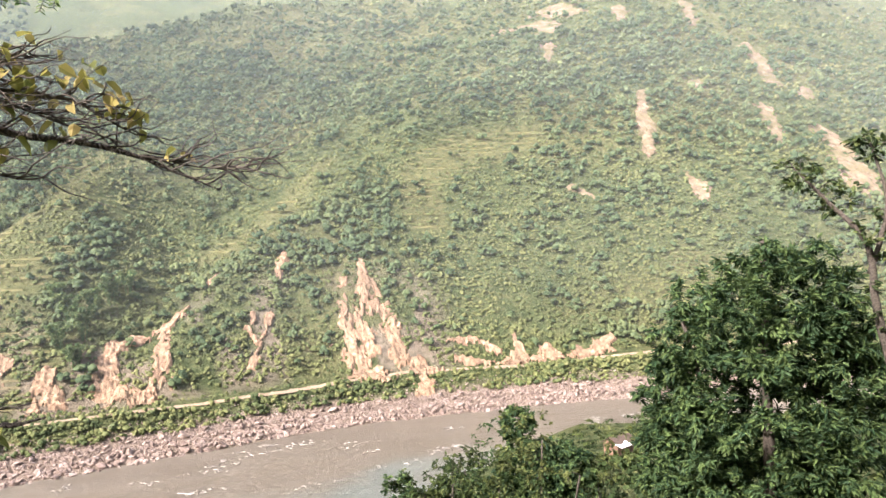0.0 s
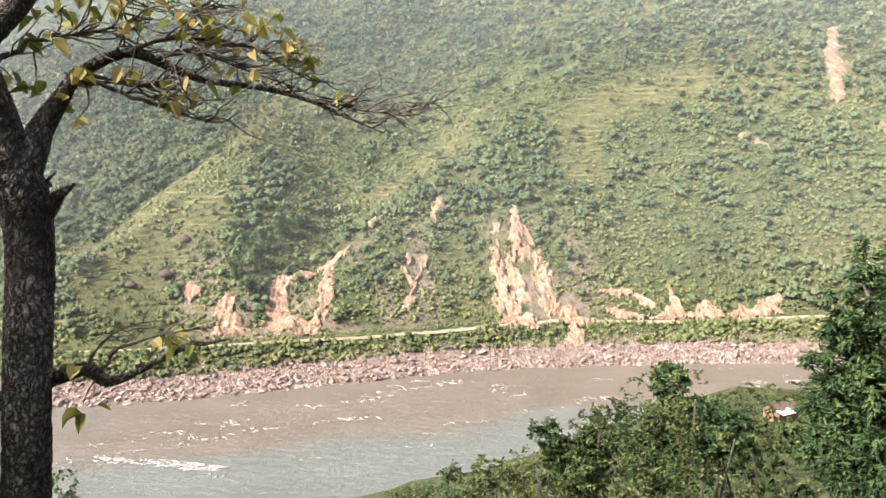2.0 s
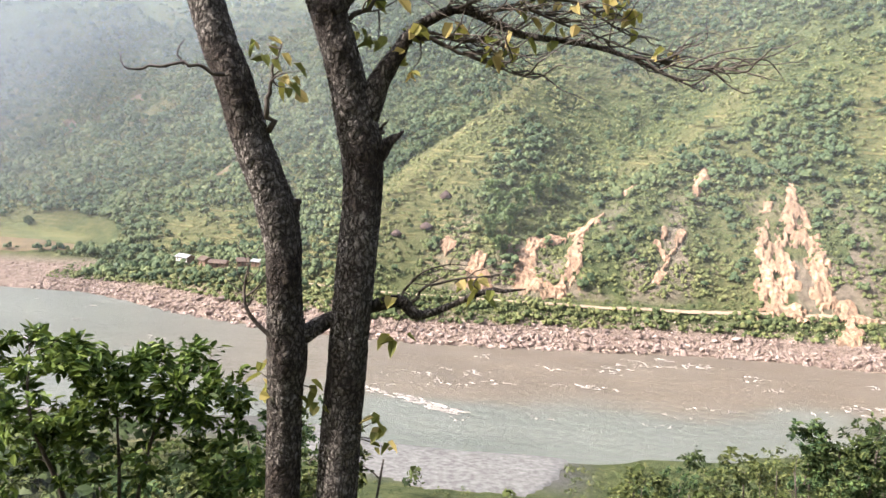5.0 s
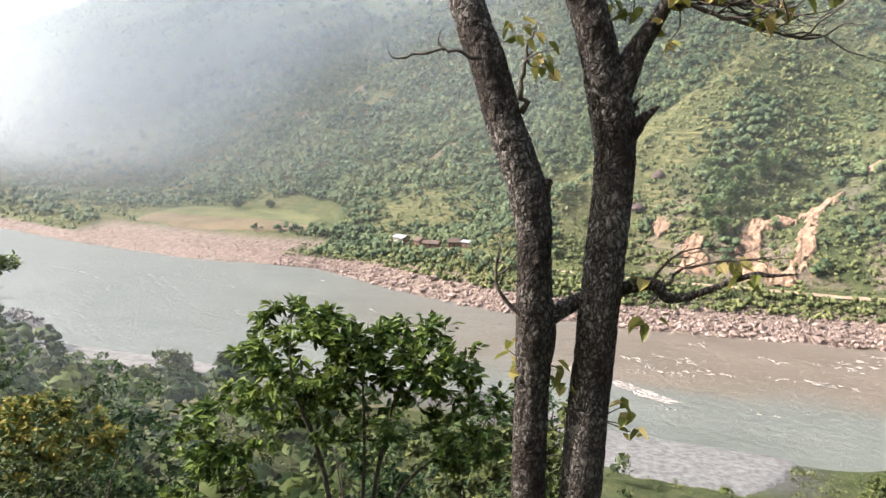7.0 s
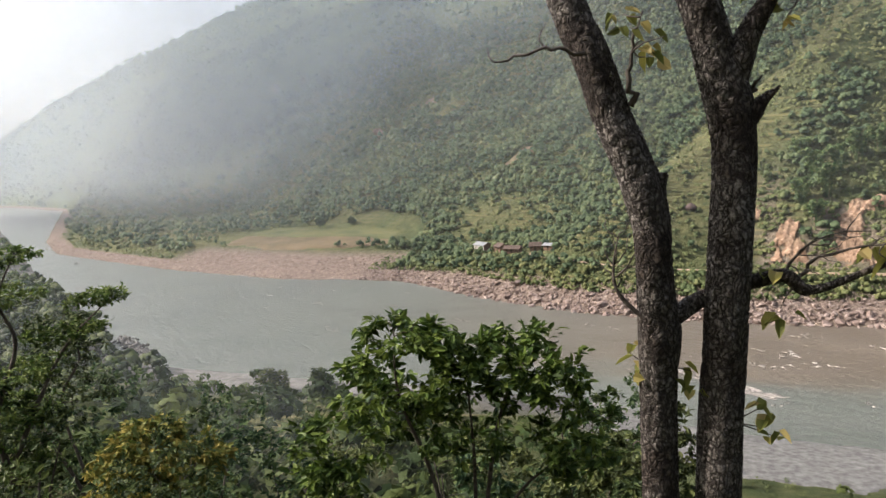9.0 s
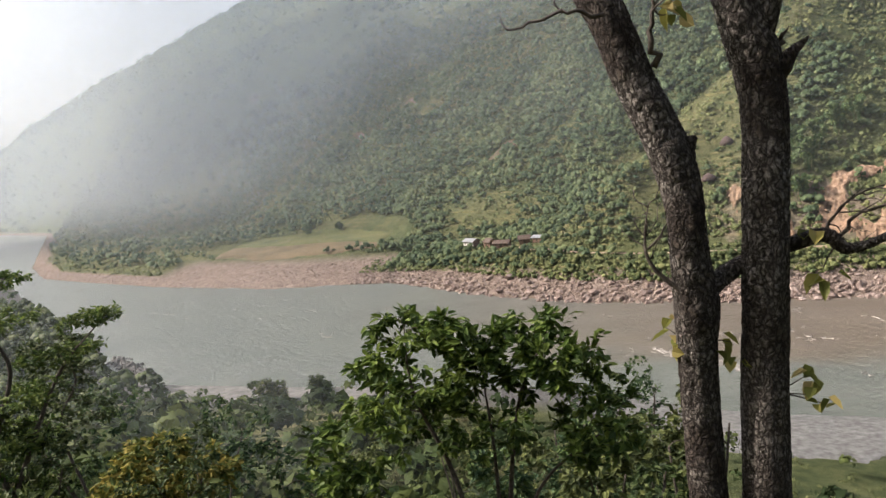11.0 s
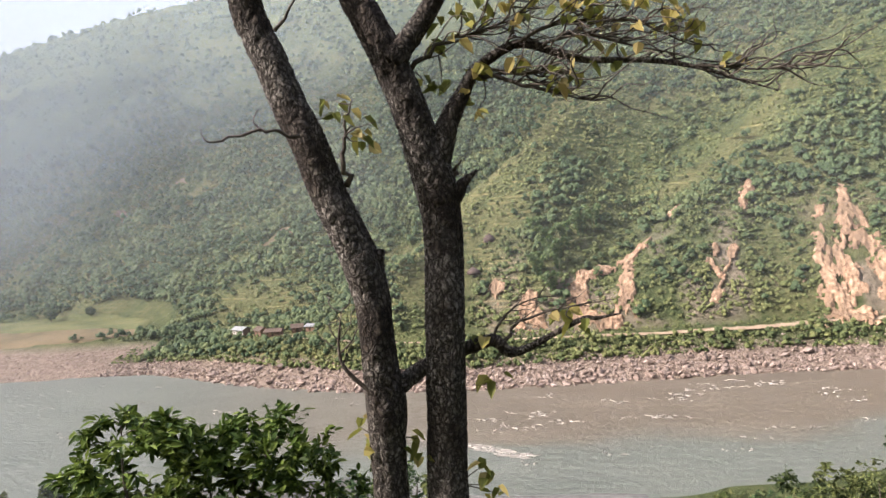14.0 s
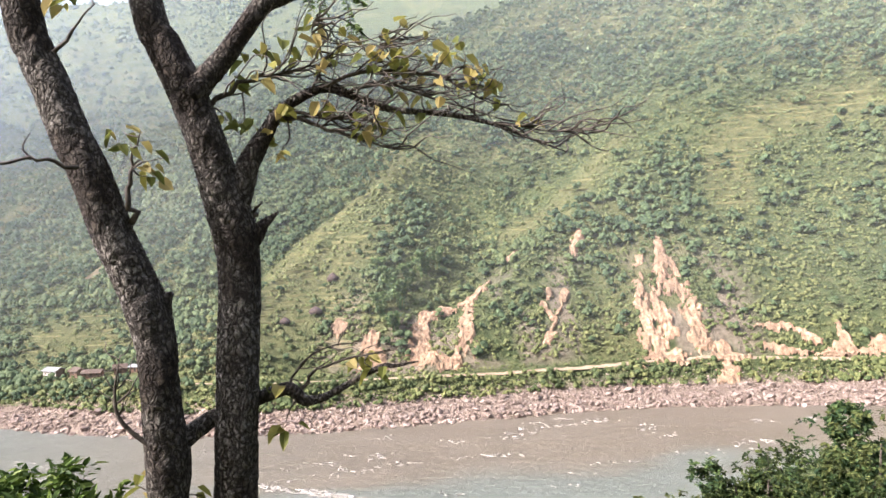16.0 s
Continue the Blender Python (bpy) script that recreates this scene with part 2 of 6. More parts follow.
def ground_material():
    """Grass and scrub on soil; the land-cover attribute tells dry grass, bare soil and gravel."""
    m, t, b = nodes_of("hillside_ground")
    att = t.nodes.new("ShaderNodeAttribute")
    att.attribute_name = "cover"
    sep = t.nodes.new("ShaderNodeSeparateColor")
    link(t, att.outputs["Color"], sep.inputs[0])
    green = ramp(t, noise_node(t, 0.22, 8, 0.75), [(0.34, (0.046, 0.066, 0.03)), (0.5, (0.084, 0.106, 0.047)), (0.66, (0.137, 0.148, 0.07))])
    dry = ramp(t, noise_node(t, 0.25, 8, 0.75), [(0.36, (0.075, 0.09, 0.04)), (0.55, (0.14, 0.142, 0.066)), (0.75, (0.205, 0.184, 0.1))])
    soil = ramp(t, noise_node(t, 0.35, 8, 0.7), [(0.3, (0.15, 0.115, 0.095)), (0.55, (0.265, 0.212, 0.178)), (0.8, (0.39, 0.325, 0.28))])
    gravel = ramp(t, noise_node(t, 0.9, 8, 0.8), [(0.3, (0.10, 0.101, 0.098)), (0.6, (0.155, 0.156, 0.152)), (0.8, (0.21, 0.211, 0.206))])
    # terrace banks follow the contours where the spur is tilled
    coord, where = t.nodes.new("ShaderNodeTexCoord"), t.nodes.new("ShaderNodeSeparateXYZ")
    link(t, coord.outputs["Object"], where.inputs[0])
    wave = t.nodes.new("ShaderNodeMath")
    wave.operation = "MULTIPLY_ADD"
    link(t, where.outputs[2], wave.inputs[0])
    wave.inputs[1].default_value = 3.4
    link(t, noise_node(t, 0.05, 3), wave.inputs[2])
    sine = t.nodes.new("ShaderNodeMath")
    sine.operation = "SINE"
    link(t, wave.outputs[0], sine.inputs[0])
    lines = t.nodes.new("ShaderNodeMath")
    lines.operation = "MULTIPLY"
    link(t, ramp(t, sine.outputs[0], [(0.1, (0, 0, 0)), (0.6, (1, 1, 1))]), lines.inputs[0])
    link(t, att.outputs["Alpha"], lines.inputs[1])
    lines.use_clamp = True
    green = mix(t, lines.outputs[0], green, (0.24, 0.215, 0.10))
    col = mix(t, sep.outputs[0], green, dry)
    col = mix(t, sep.outputs[1], col, soil)
    col = mix(t, sep.outputs[2], col, gravel)
    link(t, col, b.inputs["Base Color"])
    b.inputs["Roughness"].default_value = 0.95
    b.inputs["Specular IOR Level"].default_value = 0.1
    bump(t, b, noise_node(t, 0.45, 10, 0.8), 1.0, 2.2)
    return m


def bark_material():
    """Plated bark: dark fissures between small grey plates, with lichen-pale flecks and red-brown scars."""
    m, t, b = nodes_of("fissured_grey_brown_bark")
    coord, mapping = t.nodes.new("ShaderNodeTexCoord"), t.nodes.new("ShaderNodeMapping")
    mapping.inputs["Scale"].default_value = (1, 1, 0.42)
    bend = t.nodes.new("ShaderNodeVectorMath")
    bend.operation = "MULTIPLY_ADD"
    warp = t.nodes.new("ShaderNodeTexNoise")
    warp.inputs["Scale"].default_value, warp.inputs["Detail"].default_value = 14, 4
    link(t, coord.outputs["Object"], warp.inputs["Vector"])
    link(t, warp.outputs["Color"], bend.inputs[0])
    bend.inputs[1].default_value = (0.10, 0.10, 0.2)
    link(t, coord.outputs["Object"], bend.inputs[2])
    link(t, bend.outputs[0], mapping.inputs["Vector"])
    cells = t.nodes.new("ShaderNodeTexVoronoi")
    cells.feature = "DISTANCE_TO_EDGE"
    cells.inputs["Scale"].default_value = 34
    link(t, mapping.outputs["Vector"], cells.inputs["Vector"])
    plate = ramp(t, cells.outputs["Distance"], [(0.0, (0.1, 0.1, 0.1)), (0.26, (1, 1, 1))])
    speck = ramp(t, noise_node(t, 70, 6, 0.75, stretch=(1, 1, 0.6)), [(0.36, (0.03, 0.025, 0.021)), (0.5, (0.15, 0.137, 0.122)), (0.64, (0.30, 0.285, 0.265))])
    tint = mix(t, ramp(t, noise_node(t, 3.2, 4), [(0.42, (0, 0, 0)), (0.58, (1, 1, 1))]), speck, ramp(t, noise_node(t, 40, 6, 0.7), [(0.35, (0.022, 0.018, 0.015)), (0.65, (0.085, 0.068, 0.055))]))
    link(t, mix(t, plate, (0.012, 0.009, 0.008), tint), b.inputs["Base Color"])
    b.inputs["Roughness"].default_value = 0.9
    b.inputs["Specular IOR Level"].default_value = 0.25
    height = t.nodes.new("ShaderNodeMath")
    height.operation = "MULTIPLY_ADD"
    link(t, noise_node(t, 60, 6, 0.7), height.inputs[0])
    height.inputs[1].default_value = 0.7
    link(t, plate, height.inputs[2])
    bump(t, b, height.outputs[0], 1.0, 0.016)
    return m


def water_material():
    """Silt-laden water; the silt attribute tells the brown main stream from the green water along the near side."""
    m, t, b = nodes_of("river_water")
    att = t.nodes.new("ShaderNodeAttribute")
    att.attribute_name = "silt"
    brown = ramp(t, noise_node(t, 0.05, 6, 0.7, stretch=(0.5, 1.6, 1)), [(0.35, (0.108, 0.093, 0.075)), (0.65, (0.15, 0.13, 0.105))])
    green = ramp(t, noise_node(t, 0.04, 6, 0.7, stretch=(0.5, 1.6, 1)), [(0.35, (0.105, 0.12, 0.11)), (0.65, (0.135, 0.15, 0.136))])
    link(t, mix(t, att.outputs["Fac"], green, brown), b.inputs["Base Color"])
    b.inputs["Roughness"].default_value = 0.28
    b.inputs["IOR"].default_value = 1.33
    bump(t, b, noise_node(t, 0.42, 9, 0.68, stretch=(0.6, 1.2, 1)), 1.0, 0.85)
    return m


M_GROUND, M_WATER = ground_material(), water_material()
M_SHRUB = foliage("hillside_shrub_leaves", (0.066, 0.092, 0.04), (0.116, 0.14, 0.056), (0.172, 0.182, 0.076), scale=0.02)
M_FOREST = foliage("hillside_tree_leaves", (0.042, 0.07, 0.038), (0.074, 0.112, 0.054), (0.125, 0.157, 0.07), scale=0.03)
M_BAMBOO = foliage("bamboo_leaves", (0.08, 0.135, 0.06), (0.14, 0.205, 0.085), (0.20, 0.255, 0.10), scale=0.1, through_light=0.4)
M_NEAR = foliage("near_slope_leaves", (0.02, 0.035, 0.013), (0.04, 0.064, 0.021), (0.082, 0.105, 0.033), scale=0.1)
M_LEAF = foliage("broad_green_leaves", (0.032, 0.06, 0.014), (0.062, 0.105, 0.02), (0.125, 0.175, 0.036), rough=0.5, scale=1.2)
M_OLIVE = foliage("olive_green_leaves", (0.036, 0.05, 0.018), (0.07, 0.09, 0.03), (0.125, 0.145, 0.05), scale=0.3)
M_PINNATE = foliage("dense_dark_green_leaves", (0.022, 0.047, 0.022), (0.045, 0.082, 0.034), (0.085, 0.13, 0.045), scale=0.5)
M_YELLOW = foliage("yellowing_leaves", (0.14, 0.16, 0.04), (0.27, 0.26, 0.065), (0.43, 0.35, 0.14), rough=0.5, scale=3.0, through_light=0.5)
M_AUTUMN = foliage("ochre_green_leaves", (0.075, 0.105, 0.024), (0.175, 0.18, 0.04), (0.32, 0.265, 0.065), scale=0.6)
M_CREEPER = foliage("creeper_leaflets", (0.05, 0.10, 0.02), (0.10, 0.17, 0.035), (0.17, 0.23, 0.06), rough=0.5, scale=3.0, through_light=0.45)
M_BARK = bark_material()
M_TWIG = plain("dark_twig_bark", [(0.3, (0.03, 0.025, 0.02)), (0.7, (0.11, 0.095, 0.08))], 25, 0.9, 0.004)
M_ROCK = plain("pinkish_river_rock", [(0.3, (0.09, 0.066, 0.057)), (0.5, (0.21, 0.162, 0.14)), (0.72, (0.37, 0.315, 0.285))], 0.45, 0.9, 0.15, 2.0)
M_DARKROCK = plain("dark_wet_rock", [(0.3, (0.04, 0.04, 0.038)), (0.7, (0.13, 0.125, 0.12))], 0.6, 0.6, 0.1, 2.0)
M_SCAR = plain("raw_pink_orange_earth", [(0.30, (0.11, 0.07, 0.045)), (0.42, (0.23, 0.148, 0.098)), (0.54, (0.33, 0.222, 0.15)), (0.70, (0.50, 0.375, 0.265))], 0.5, 0.95, 0.6, 1.0, stretch=(1.3, 1.3, 0.6), coarse=(0.10, (0.20, 0.14, 0.095)))
M_SLIP = plain("dull_brown_slip_earth", [(0.32, (0.10, 0.078, 0.05)), (0.5, (0.19, 0.14, 0.098)), (0.68, (0.29, 0.22, 0.16))], 0.25, 0.95, 0.4, 0.8, coarse=(0.08, (0.13, 0.115, 0.062)))
M_SILT = plain("damp_grey_silt", [(0.34, (0.085, 0.085, 0.08)), (0.52, (0.135, 0.134, 0.127)), (0.72, (0.19, 0.188, 0.18))], 0.5, 0.9, 0.10, 2.0)
M_TERRACE = plain("dry_grass_bank", [(0.3, (0.085, 0.095, 0.04)), (0.55, (0.145, 0.138, 0.063)), (0.75, (0.205, 0.18, 0.09))], 0.3, 0.95, 0.1, 2.0)
M_ROAD = plain("pale_dirt_road", [(0.3, (0.22, 0.165, 0.115)), (0.7, (0.33, 0.26, 0.19))], 0.4, 0.95, 0.1)
M_FIELD = plain("green_field", [(0.3, (0.055, 0.07, 0.028)), (0.5, (0.09, 0.10, 0.038)), (0.72, (0.125, 0.12, 0.05))], 0.06, 0.95, 0.3, 1.2)
M_STUBBLE = plain("brown_stubble", [(0.3, (0.08, 0.066, 0.036)), (0.5, (0.12, 0.092, 0.052)), (0.72, (0.15, 0.115, 0.068))], 0.06, 0.95, 0.3, 1.2)
M_SPRAY = foliage("light_green_sprays", (0.04, 0.075, 0.018), (0.085, 0.135, 0.034), (0.16, 0.205, 0.055), scale=0.5, through_light=0.35)
M_GRAVEL = plain("grey_gravel_bar", [(0.34, (0.075, 0.077, 0.075)), (0.52, (0.125, 0.127, 0.124)), (0.72, (0.18, 0.182, 0.178))], 0.8, 0.95, 0.04, 4.0)


# ---- mesh helpers ----
def mesh_of(name, verts, faces, material=None, smooth=False):
    """A mesh from arrays: faces all of one size, or a list of such arrays."""
    me = bpy.data.meshes.new(name)
    verts = np.asarray(verts, np.float32).reshape(-1, 3)
    groups = [np.asarray(f, np.int32) for f in (faces if isinstance(faces, list) else [faces]) if len(f)]
    loops = np.concatenate([g.ravel() for g in groups])
    sizes = np.concatenate([np.full(len(g), g.shape[1], np.int32) for g in groups])
    starts = np.concatenate([[0], np.cumsum(sizes)[:-1]]).astype(np.int32)
    me.vertices.add(len(verts))
    me.vertices.foreach_set("co", verts.ravel())
    me.loops.add(len(loops))
    me.loops.foreach_set("vertex_index", loops)
    me.polygons.add(len(sizes))
    me.polygons.foreach_set("loop_start", starts)
    me.polygons.foreach_set("loop_total", sizes)
    me.polygons.foreach_set("use_smooth", np.full(len(sizes), smooth))
    me.update(calc_edges=True)
    me.validate()
    if material:
        me.materials.append(material)
    return me


def toned(me, values):
    """Gives each vertex its plant's own shade of green."""
    layer = me.attributes.new("tone", "FLOAT", "POINT")
    layer.data.foreach_set("value", np.asarray(values, np.float32))
    return me


def rounded(me, normals):
    """Shades the sprays of a crown as one soft rounded mass."""
    me.polygons.foreach_set("use_smooth", np.full(len(me.polygons), True))
    me.normals_split_custom_set_from_vertices(normals.tolist())
    return me


def thing(name, me, label, category, group="", kind="", at=None):
    ob = new(name, me)
    if at is not None:
        ob.matrix_world = at if isinstance(at, Matrix) else Matrix.Translation(at)
    return tagged(ob, label, category, group, kind)


def part(name, me, parent, label=""):
    ob = new(name, me)
    ob.parent = parent
    return tagged(ob, label)


class Pile:
    """Collects vertices and faces for one mesh."""

    def __init__(self):
        self.v, self.f, self.n = [], [], 0

    def add(self, verts, faces):
        verts, faces = np.asarray(verts, float).reshape(-1, 3), np.asarray(faces, int)
        self.v.append(verts)
        self.f.append(faces + self.n)
        self.n += len(verts)

    def mesh(self, name, material, smooth=False):
        sizes = {}
        for f in self.f:
            sizes.setdefault(f.shape[1], []).append(f)
        return mesh_of(name, np.concatenate(self.v), [np.concatenate(g) for g in sizes.values()], material, smooth)


def smooth_line(points, n):
    """Points along a soft curve through the given ones; extra columns (radii) go along."""
    p = np.asarray(points, float)
    k = np.concatenate([[2 * p[0] - p[1]], p, [2 * p[-1] - p[-2]]])
    out = []
    for i in range(len(p) - 1):
        a, b, c, d = k[i:i + 4]
        for u in np.linspace(0, 1, n, endpoint=False):
            out.append(0.5 * (2 * b + (c - a) * u + (2 * a - 5 * b + 4 * c - d) * u * u + (3 * b - a - 3 * c + d) * u**3))
    return np.array(out + [p[-1]])


def tube(pile, rows, sides=8, lumps=0.0, rng=None):
    """A closed, tapering tube along rows of x, y, z, radius."""
    rows = np.asarray(rows, float)
    p, r = rows[:, :3], rows[:, 3]
    tan = np.gradient(p, axis=0)
    tan /= np.linalg.norm(tan, axis=1)[:, None] + 1e-9
    ref = np.array([0.31, 0.17, 0.93]) if abs(tan[0, 2]) < 0.8 else np.array([0.9, 0.35, 0.1])
    u = np.cross(tan, ref)
    u /= np.linalg.norm(u, axis=1)[:, None]
    w = np.cross(tan, u)
    a = np.linspace(0, 2 * np.pi, sides, endpoint=False)
    rr = r[:, None] * np.ones(sides)
    if lumps:
        rr = rr * (1 + lumps * (rng.rand(len(p), sides) - 0.5))
    ring = p[:, None] + rr[..., None] * (np.cos(a)[None, :, None] * u[:, None] + np.sin(a)[None, :, None] * w[:, None])
    n = len(p)
    i, j = np.meshgrid(np.arange(n - 1), np.arange(sides), indexing="ij")
    j2 = (j + 1) % sides
    quads = np.stack([i * sides + j, i * sides + j2, (i + 1) * sides + j2, (i + 1) * sides + j], -1).reshape(-1, 4)
    pile.add(np.concatenate([ring.reshape(-1, 3), p[:1], p[-1:]]), quads)
    k = np.arange(sides)
    caps = np.concatenate([np.stack([np.full(sides, n * sides), (k + 1) % sides, k], -1),
                           np.stack([np.full(sides, n * sides + 1), (n - 1) * sides + k, (n - 1) * sides + (k + 1) % sides], -1)])
    pile.f.append(caps + pile.n - (n * sides + 2))


def unit(v):
    return v / (np.linalg.norm(v, axis=-1, keepdims=True) + 1e-9)


def leaf_blades(at, along, up, length, width, droop=0.15):
    """Pointed oval leaves folded on the midrib: two quads each."""
    along, side = unit(along), unit(np.cross(along, up))
    up = unit(np.cross(side, along))
    l, w = length[:, None], width[:, None]
    tip = at + along * l - up * l * droop
    r1, r2 = at + along * l * 0.28 + side * w * 0.46 + up * w * 0.16, at + along * l * 0.68 + side * w * 0.40 + up * w * 0.10 - up * l * droop * 0.4
    l1, l2 = at + along * l * 0.28 - side * w * 0.46 + up * w * 0.16, at + along * l * 0.68 - side * w * 0.40 + up * w * 0.10 - up * l * droop * 0.4
    v = np.stack([at, r1, r2, tip, l2, l1], 1).reshape(-1, 3)
    b = np.arange(len(at))[:, None] * 6
    return v, np.concatenate([b + [0, 1, 2, 3], b + [0, 3, 4, 5]])


def clump_cards(rng, centre, radius, count, size, squash=0.8, up_bias=0.35):
    """Many small leaf sprays over the outer part of rounded crowns: centre (k,3), radius (k,); count sprays each."""
    k = len(centre)
    d = unit(rng.randn(k, count, 3))
    d[..., 2] = np.where(d[..., 2] < -0.25, -d[..., 2], d[..., 2])
    lump = 0.72 + 0.40 * rng.rand(k, count, 1)
    p = centre[:, None] + d * lump * radius[:, None, None] * np.array([1, 1, squash])
    n = unit(d + rng.randn(k, count, 3) * 0.55 + [0, 0, up_bias])
    s = unit(np.cross(n, rng.randn(k, count, 3)))
    w = np.cross(n, s)
    h = (size[:, None, None] * (0.6 + 0.8 * rng.rand(k, count, 1)))
    a, b = s * h, w * h * 0.7
    bend = n * h * 0.25
    v = np.stack([p - a - bend, p - b, p + a - bend, p + b * (0.6 + 0.6 * rng.rand(k, count, 1))], 2).reshape(-1, 3)
    q = np.arange(len(v) // 4)[:, None] * 4
    return v, q + [0, 1, 2, 3]


# ---- ground: one sheet, fine where it is seen ----
def ground_sheet():
    turns = np.radians(np.concatenate([np.arange(-68, -62, 1.0), np.arange(-62, 76, 0.38), np.arange(76, 292, 4.0)]))
    radii = np.concatenate([np.geomspace(0.6, 190, 75), np.arange(193, 420, 2.2), np.arange(420, 760, 4.0), np.arange(760, 1300, 12.0), np.arange(1300, 1900, 20.0), np.geomspace(1900, 4800, 30)])
    a, r = np.meshgrid(turns, radii, indexing="ij")
    x, y = -np.sin(a) * r, np.cos(a) * r
    z = land(x, y)
    seen = step(200, 240, r) * step(1200, 700, r)
    z = z + seen * (fbm(x, y, 5.0, 3) - 0.5) * 1.2 * step(16, 22, z)
    na, nr = a.shape
    i, j = np.meshgrid(np.arange(na), np.arange(nr - 1), indexing="ij")
    i2 = (i + 1) % na
    quads = np.stack([i * nr + j, i * nr + j + 1, i2 * nr + j + 1, i2 * nr + j], -1).reshape(-1, 4)
    verts = np.stack([x, y, z], -1).reshape(-1, 3)
    verts = np.concatenate([verts, [[0, 0, float(land(0.0, 0.0))]]])
    k = np.arange(na)
    fan = np.stack([np.full(na, len(verts) - 1), k * nr, ((k + 1) % na) * nr], -1)
    me = mesh_of("ground", verts, [quads, fan], M_GROUND, True)
    far, near = line_distance(x, y, FAR_BANK), -line_distance(x, y, NEAR_BANK)
    dry = np.maximum(step(0.45, 0.62, fbm(x + 300, y, 60.0)) * 0.8 * step(1000, 700, r), np.maximum(0.35 * spur_share(x, y), 0.9 * belt(x, y, CRESTS)))
    soil = step(16, 12, far) * step(-4, 1, far)
    soil = np.maximum(soil, step(1, 5, far) * step(42, 30, far) * step(-185, -215, x) * step(-385, -352, x))
    soil = np.maximum(soil, 0.7 * step(24, 30, far) * step(82, 50, far) * step(-64, -44, x) * step(115, 95, x) * step(0.44, 0.58, fbm(x * 1.8 + 40, y, 20.0)))
    gravel = step(-6, -2, near) * step(24, 16, near) * step(8, -2, x)
    cover = np.zeros((len(verts), 4), np.float32)
    cover[:-1, 0], cover[:-1, 1], cover[:-1, 2], cover[:-1, 3] = dry.ravel(), soil.ravel(), gravel.ravel(), np.maximum(0.9 * spur_share(x, y) * step(-25, -45, x) * step(75, 50, z) * step(0.38, 0.52, fbm(x + 90, y, 22.0)), 0.5 * step(0.50, 0.60, fbm(x + 300, y, 60.0)) * step(300, 340, r) * step(0.42, 0.52, fbm(x + 90, y, 22.0))).ravel()
    layer = me.color_attributes.new("cover", "FLOAT_COLOR", "POINT")
    layer.data.foreach_set("color", cover.ravel())
    return thing("ground", me, "valley ground with green scrub and dry grass", "ground", kind="structure")


ground_sheet()


def river_sheet():
    gx, gy = np.concatenate([np.arange(-3600, -700, 60.0), np.arange(-700, 420, 4.0), np.arange(420, 2600, 60.0)]), np.concatenate([np.arange(60, 320, 3.0), np.arange(320, 1900, 40.0)])
    x, y = np.meshgrid(gx, gy, indexing="ij")
    z = (fbm(x, y * 1.6, 7.0, 3) - 0.5) * 0.5 * step(700, 200, np.hypot(x, y))
    nx, ny = x.shape
    i, j = np.meshgrid(np.arange(nx - 1), np.arange(ny - 1), indexing="ij")
    quads = np.stack([i * ny + j, (i + 1) * ny + j, (i + 1) * ny + j + 1, i * ny + j + 1], -1).reshape(-1, 4)
    keep = np.minimum(-line_distance(x, y, FAR_BANK), line_distance(x, y, NEAR_BANK)) > -60
    quads = quads[keep.ravel()[quads].any(1)]
    me = mesh_of("river", np.stack([x, y, z], -1), quads, M_WATER, True)
    share = -line_distance(x, y, FAR_BANK) + (fbm(x, y * 2.0, 30.0, 3) - 0.5) * 26
    silt = step(58, 44, share) * step(-200, -10, x)
    layer = me.attributes.new("silt", "FLOAT", "POINT")
    layer.data.foreach_set("value", silt.ravel().astype(np.float32))
    thing("river", me, "silty grey-brown river with small rapids", "river", kind="structure")


river_sheet()


# ---- valley haze imitated by pale see-through sheets, clear at the ground and thicker up the valley ----
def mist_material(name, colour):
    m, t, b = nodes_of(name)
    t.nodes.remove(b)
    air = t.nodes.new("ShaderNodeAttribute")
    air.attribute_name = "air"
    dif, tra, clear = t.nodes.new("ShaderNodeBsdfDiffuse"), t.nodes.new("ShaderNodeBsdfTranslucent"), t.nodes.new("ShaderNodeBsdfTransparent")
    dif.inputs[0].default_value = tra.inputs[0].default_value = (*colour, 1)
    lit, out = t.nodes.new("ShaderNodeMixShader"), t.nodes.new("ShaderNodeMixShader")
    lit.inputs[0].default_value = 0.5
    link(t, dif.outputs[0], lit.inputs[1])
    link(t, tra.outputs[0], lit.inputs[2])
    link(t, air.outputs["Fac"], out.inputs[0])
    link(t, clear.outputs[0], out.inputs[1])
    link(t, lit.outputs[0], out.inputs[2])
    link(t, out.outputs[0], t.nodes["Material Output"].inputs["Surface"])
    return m


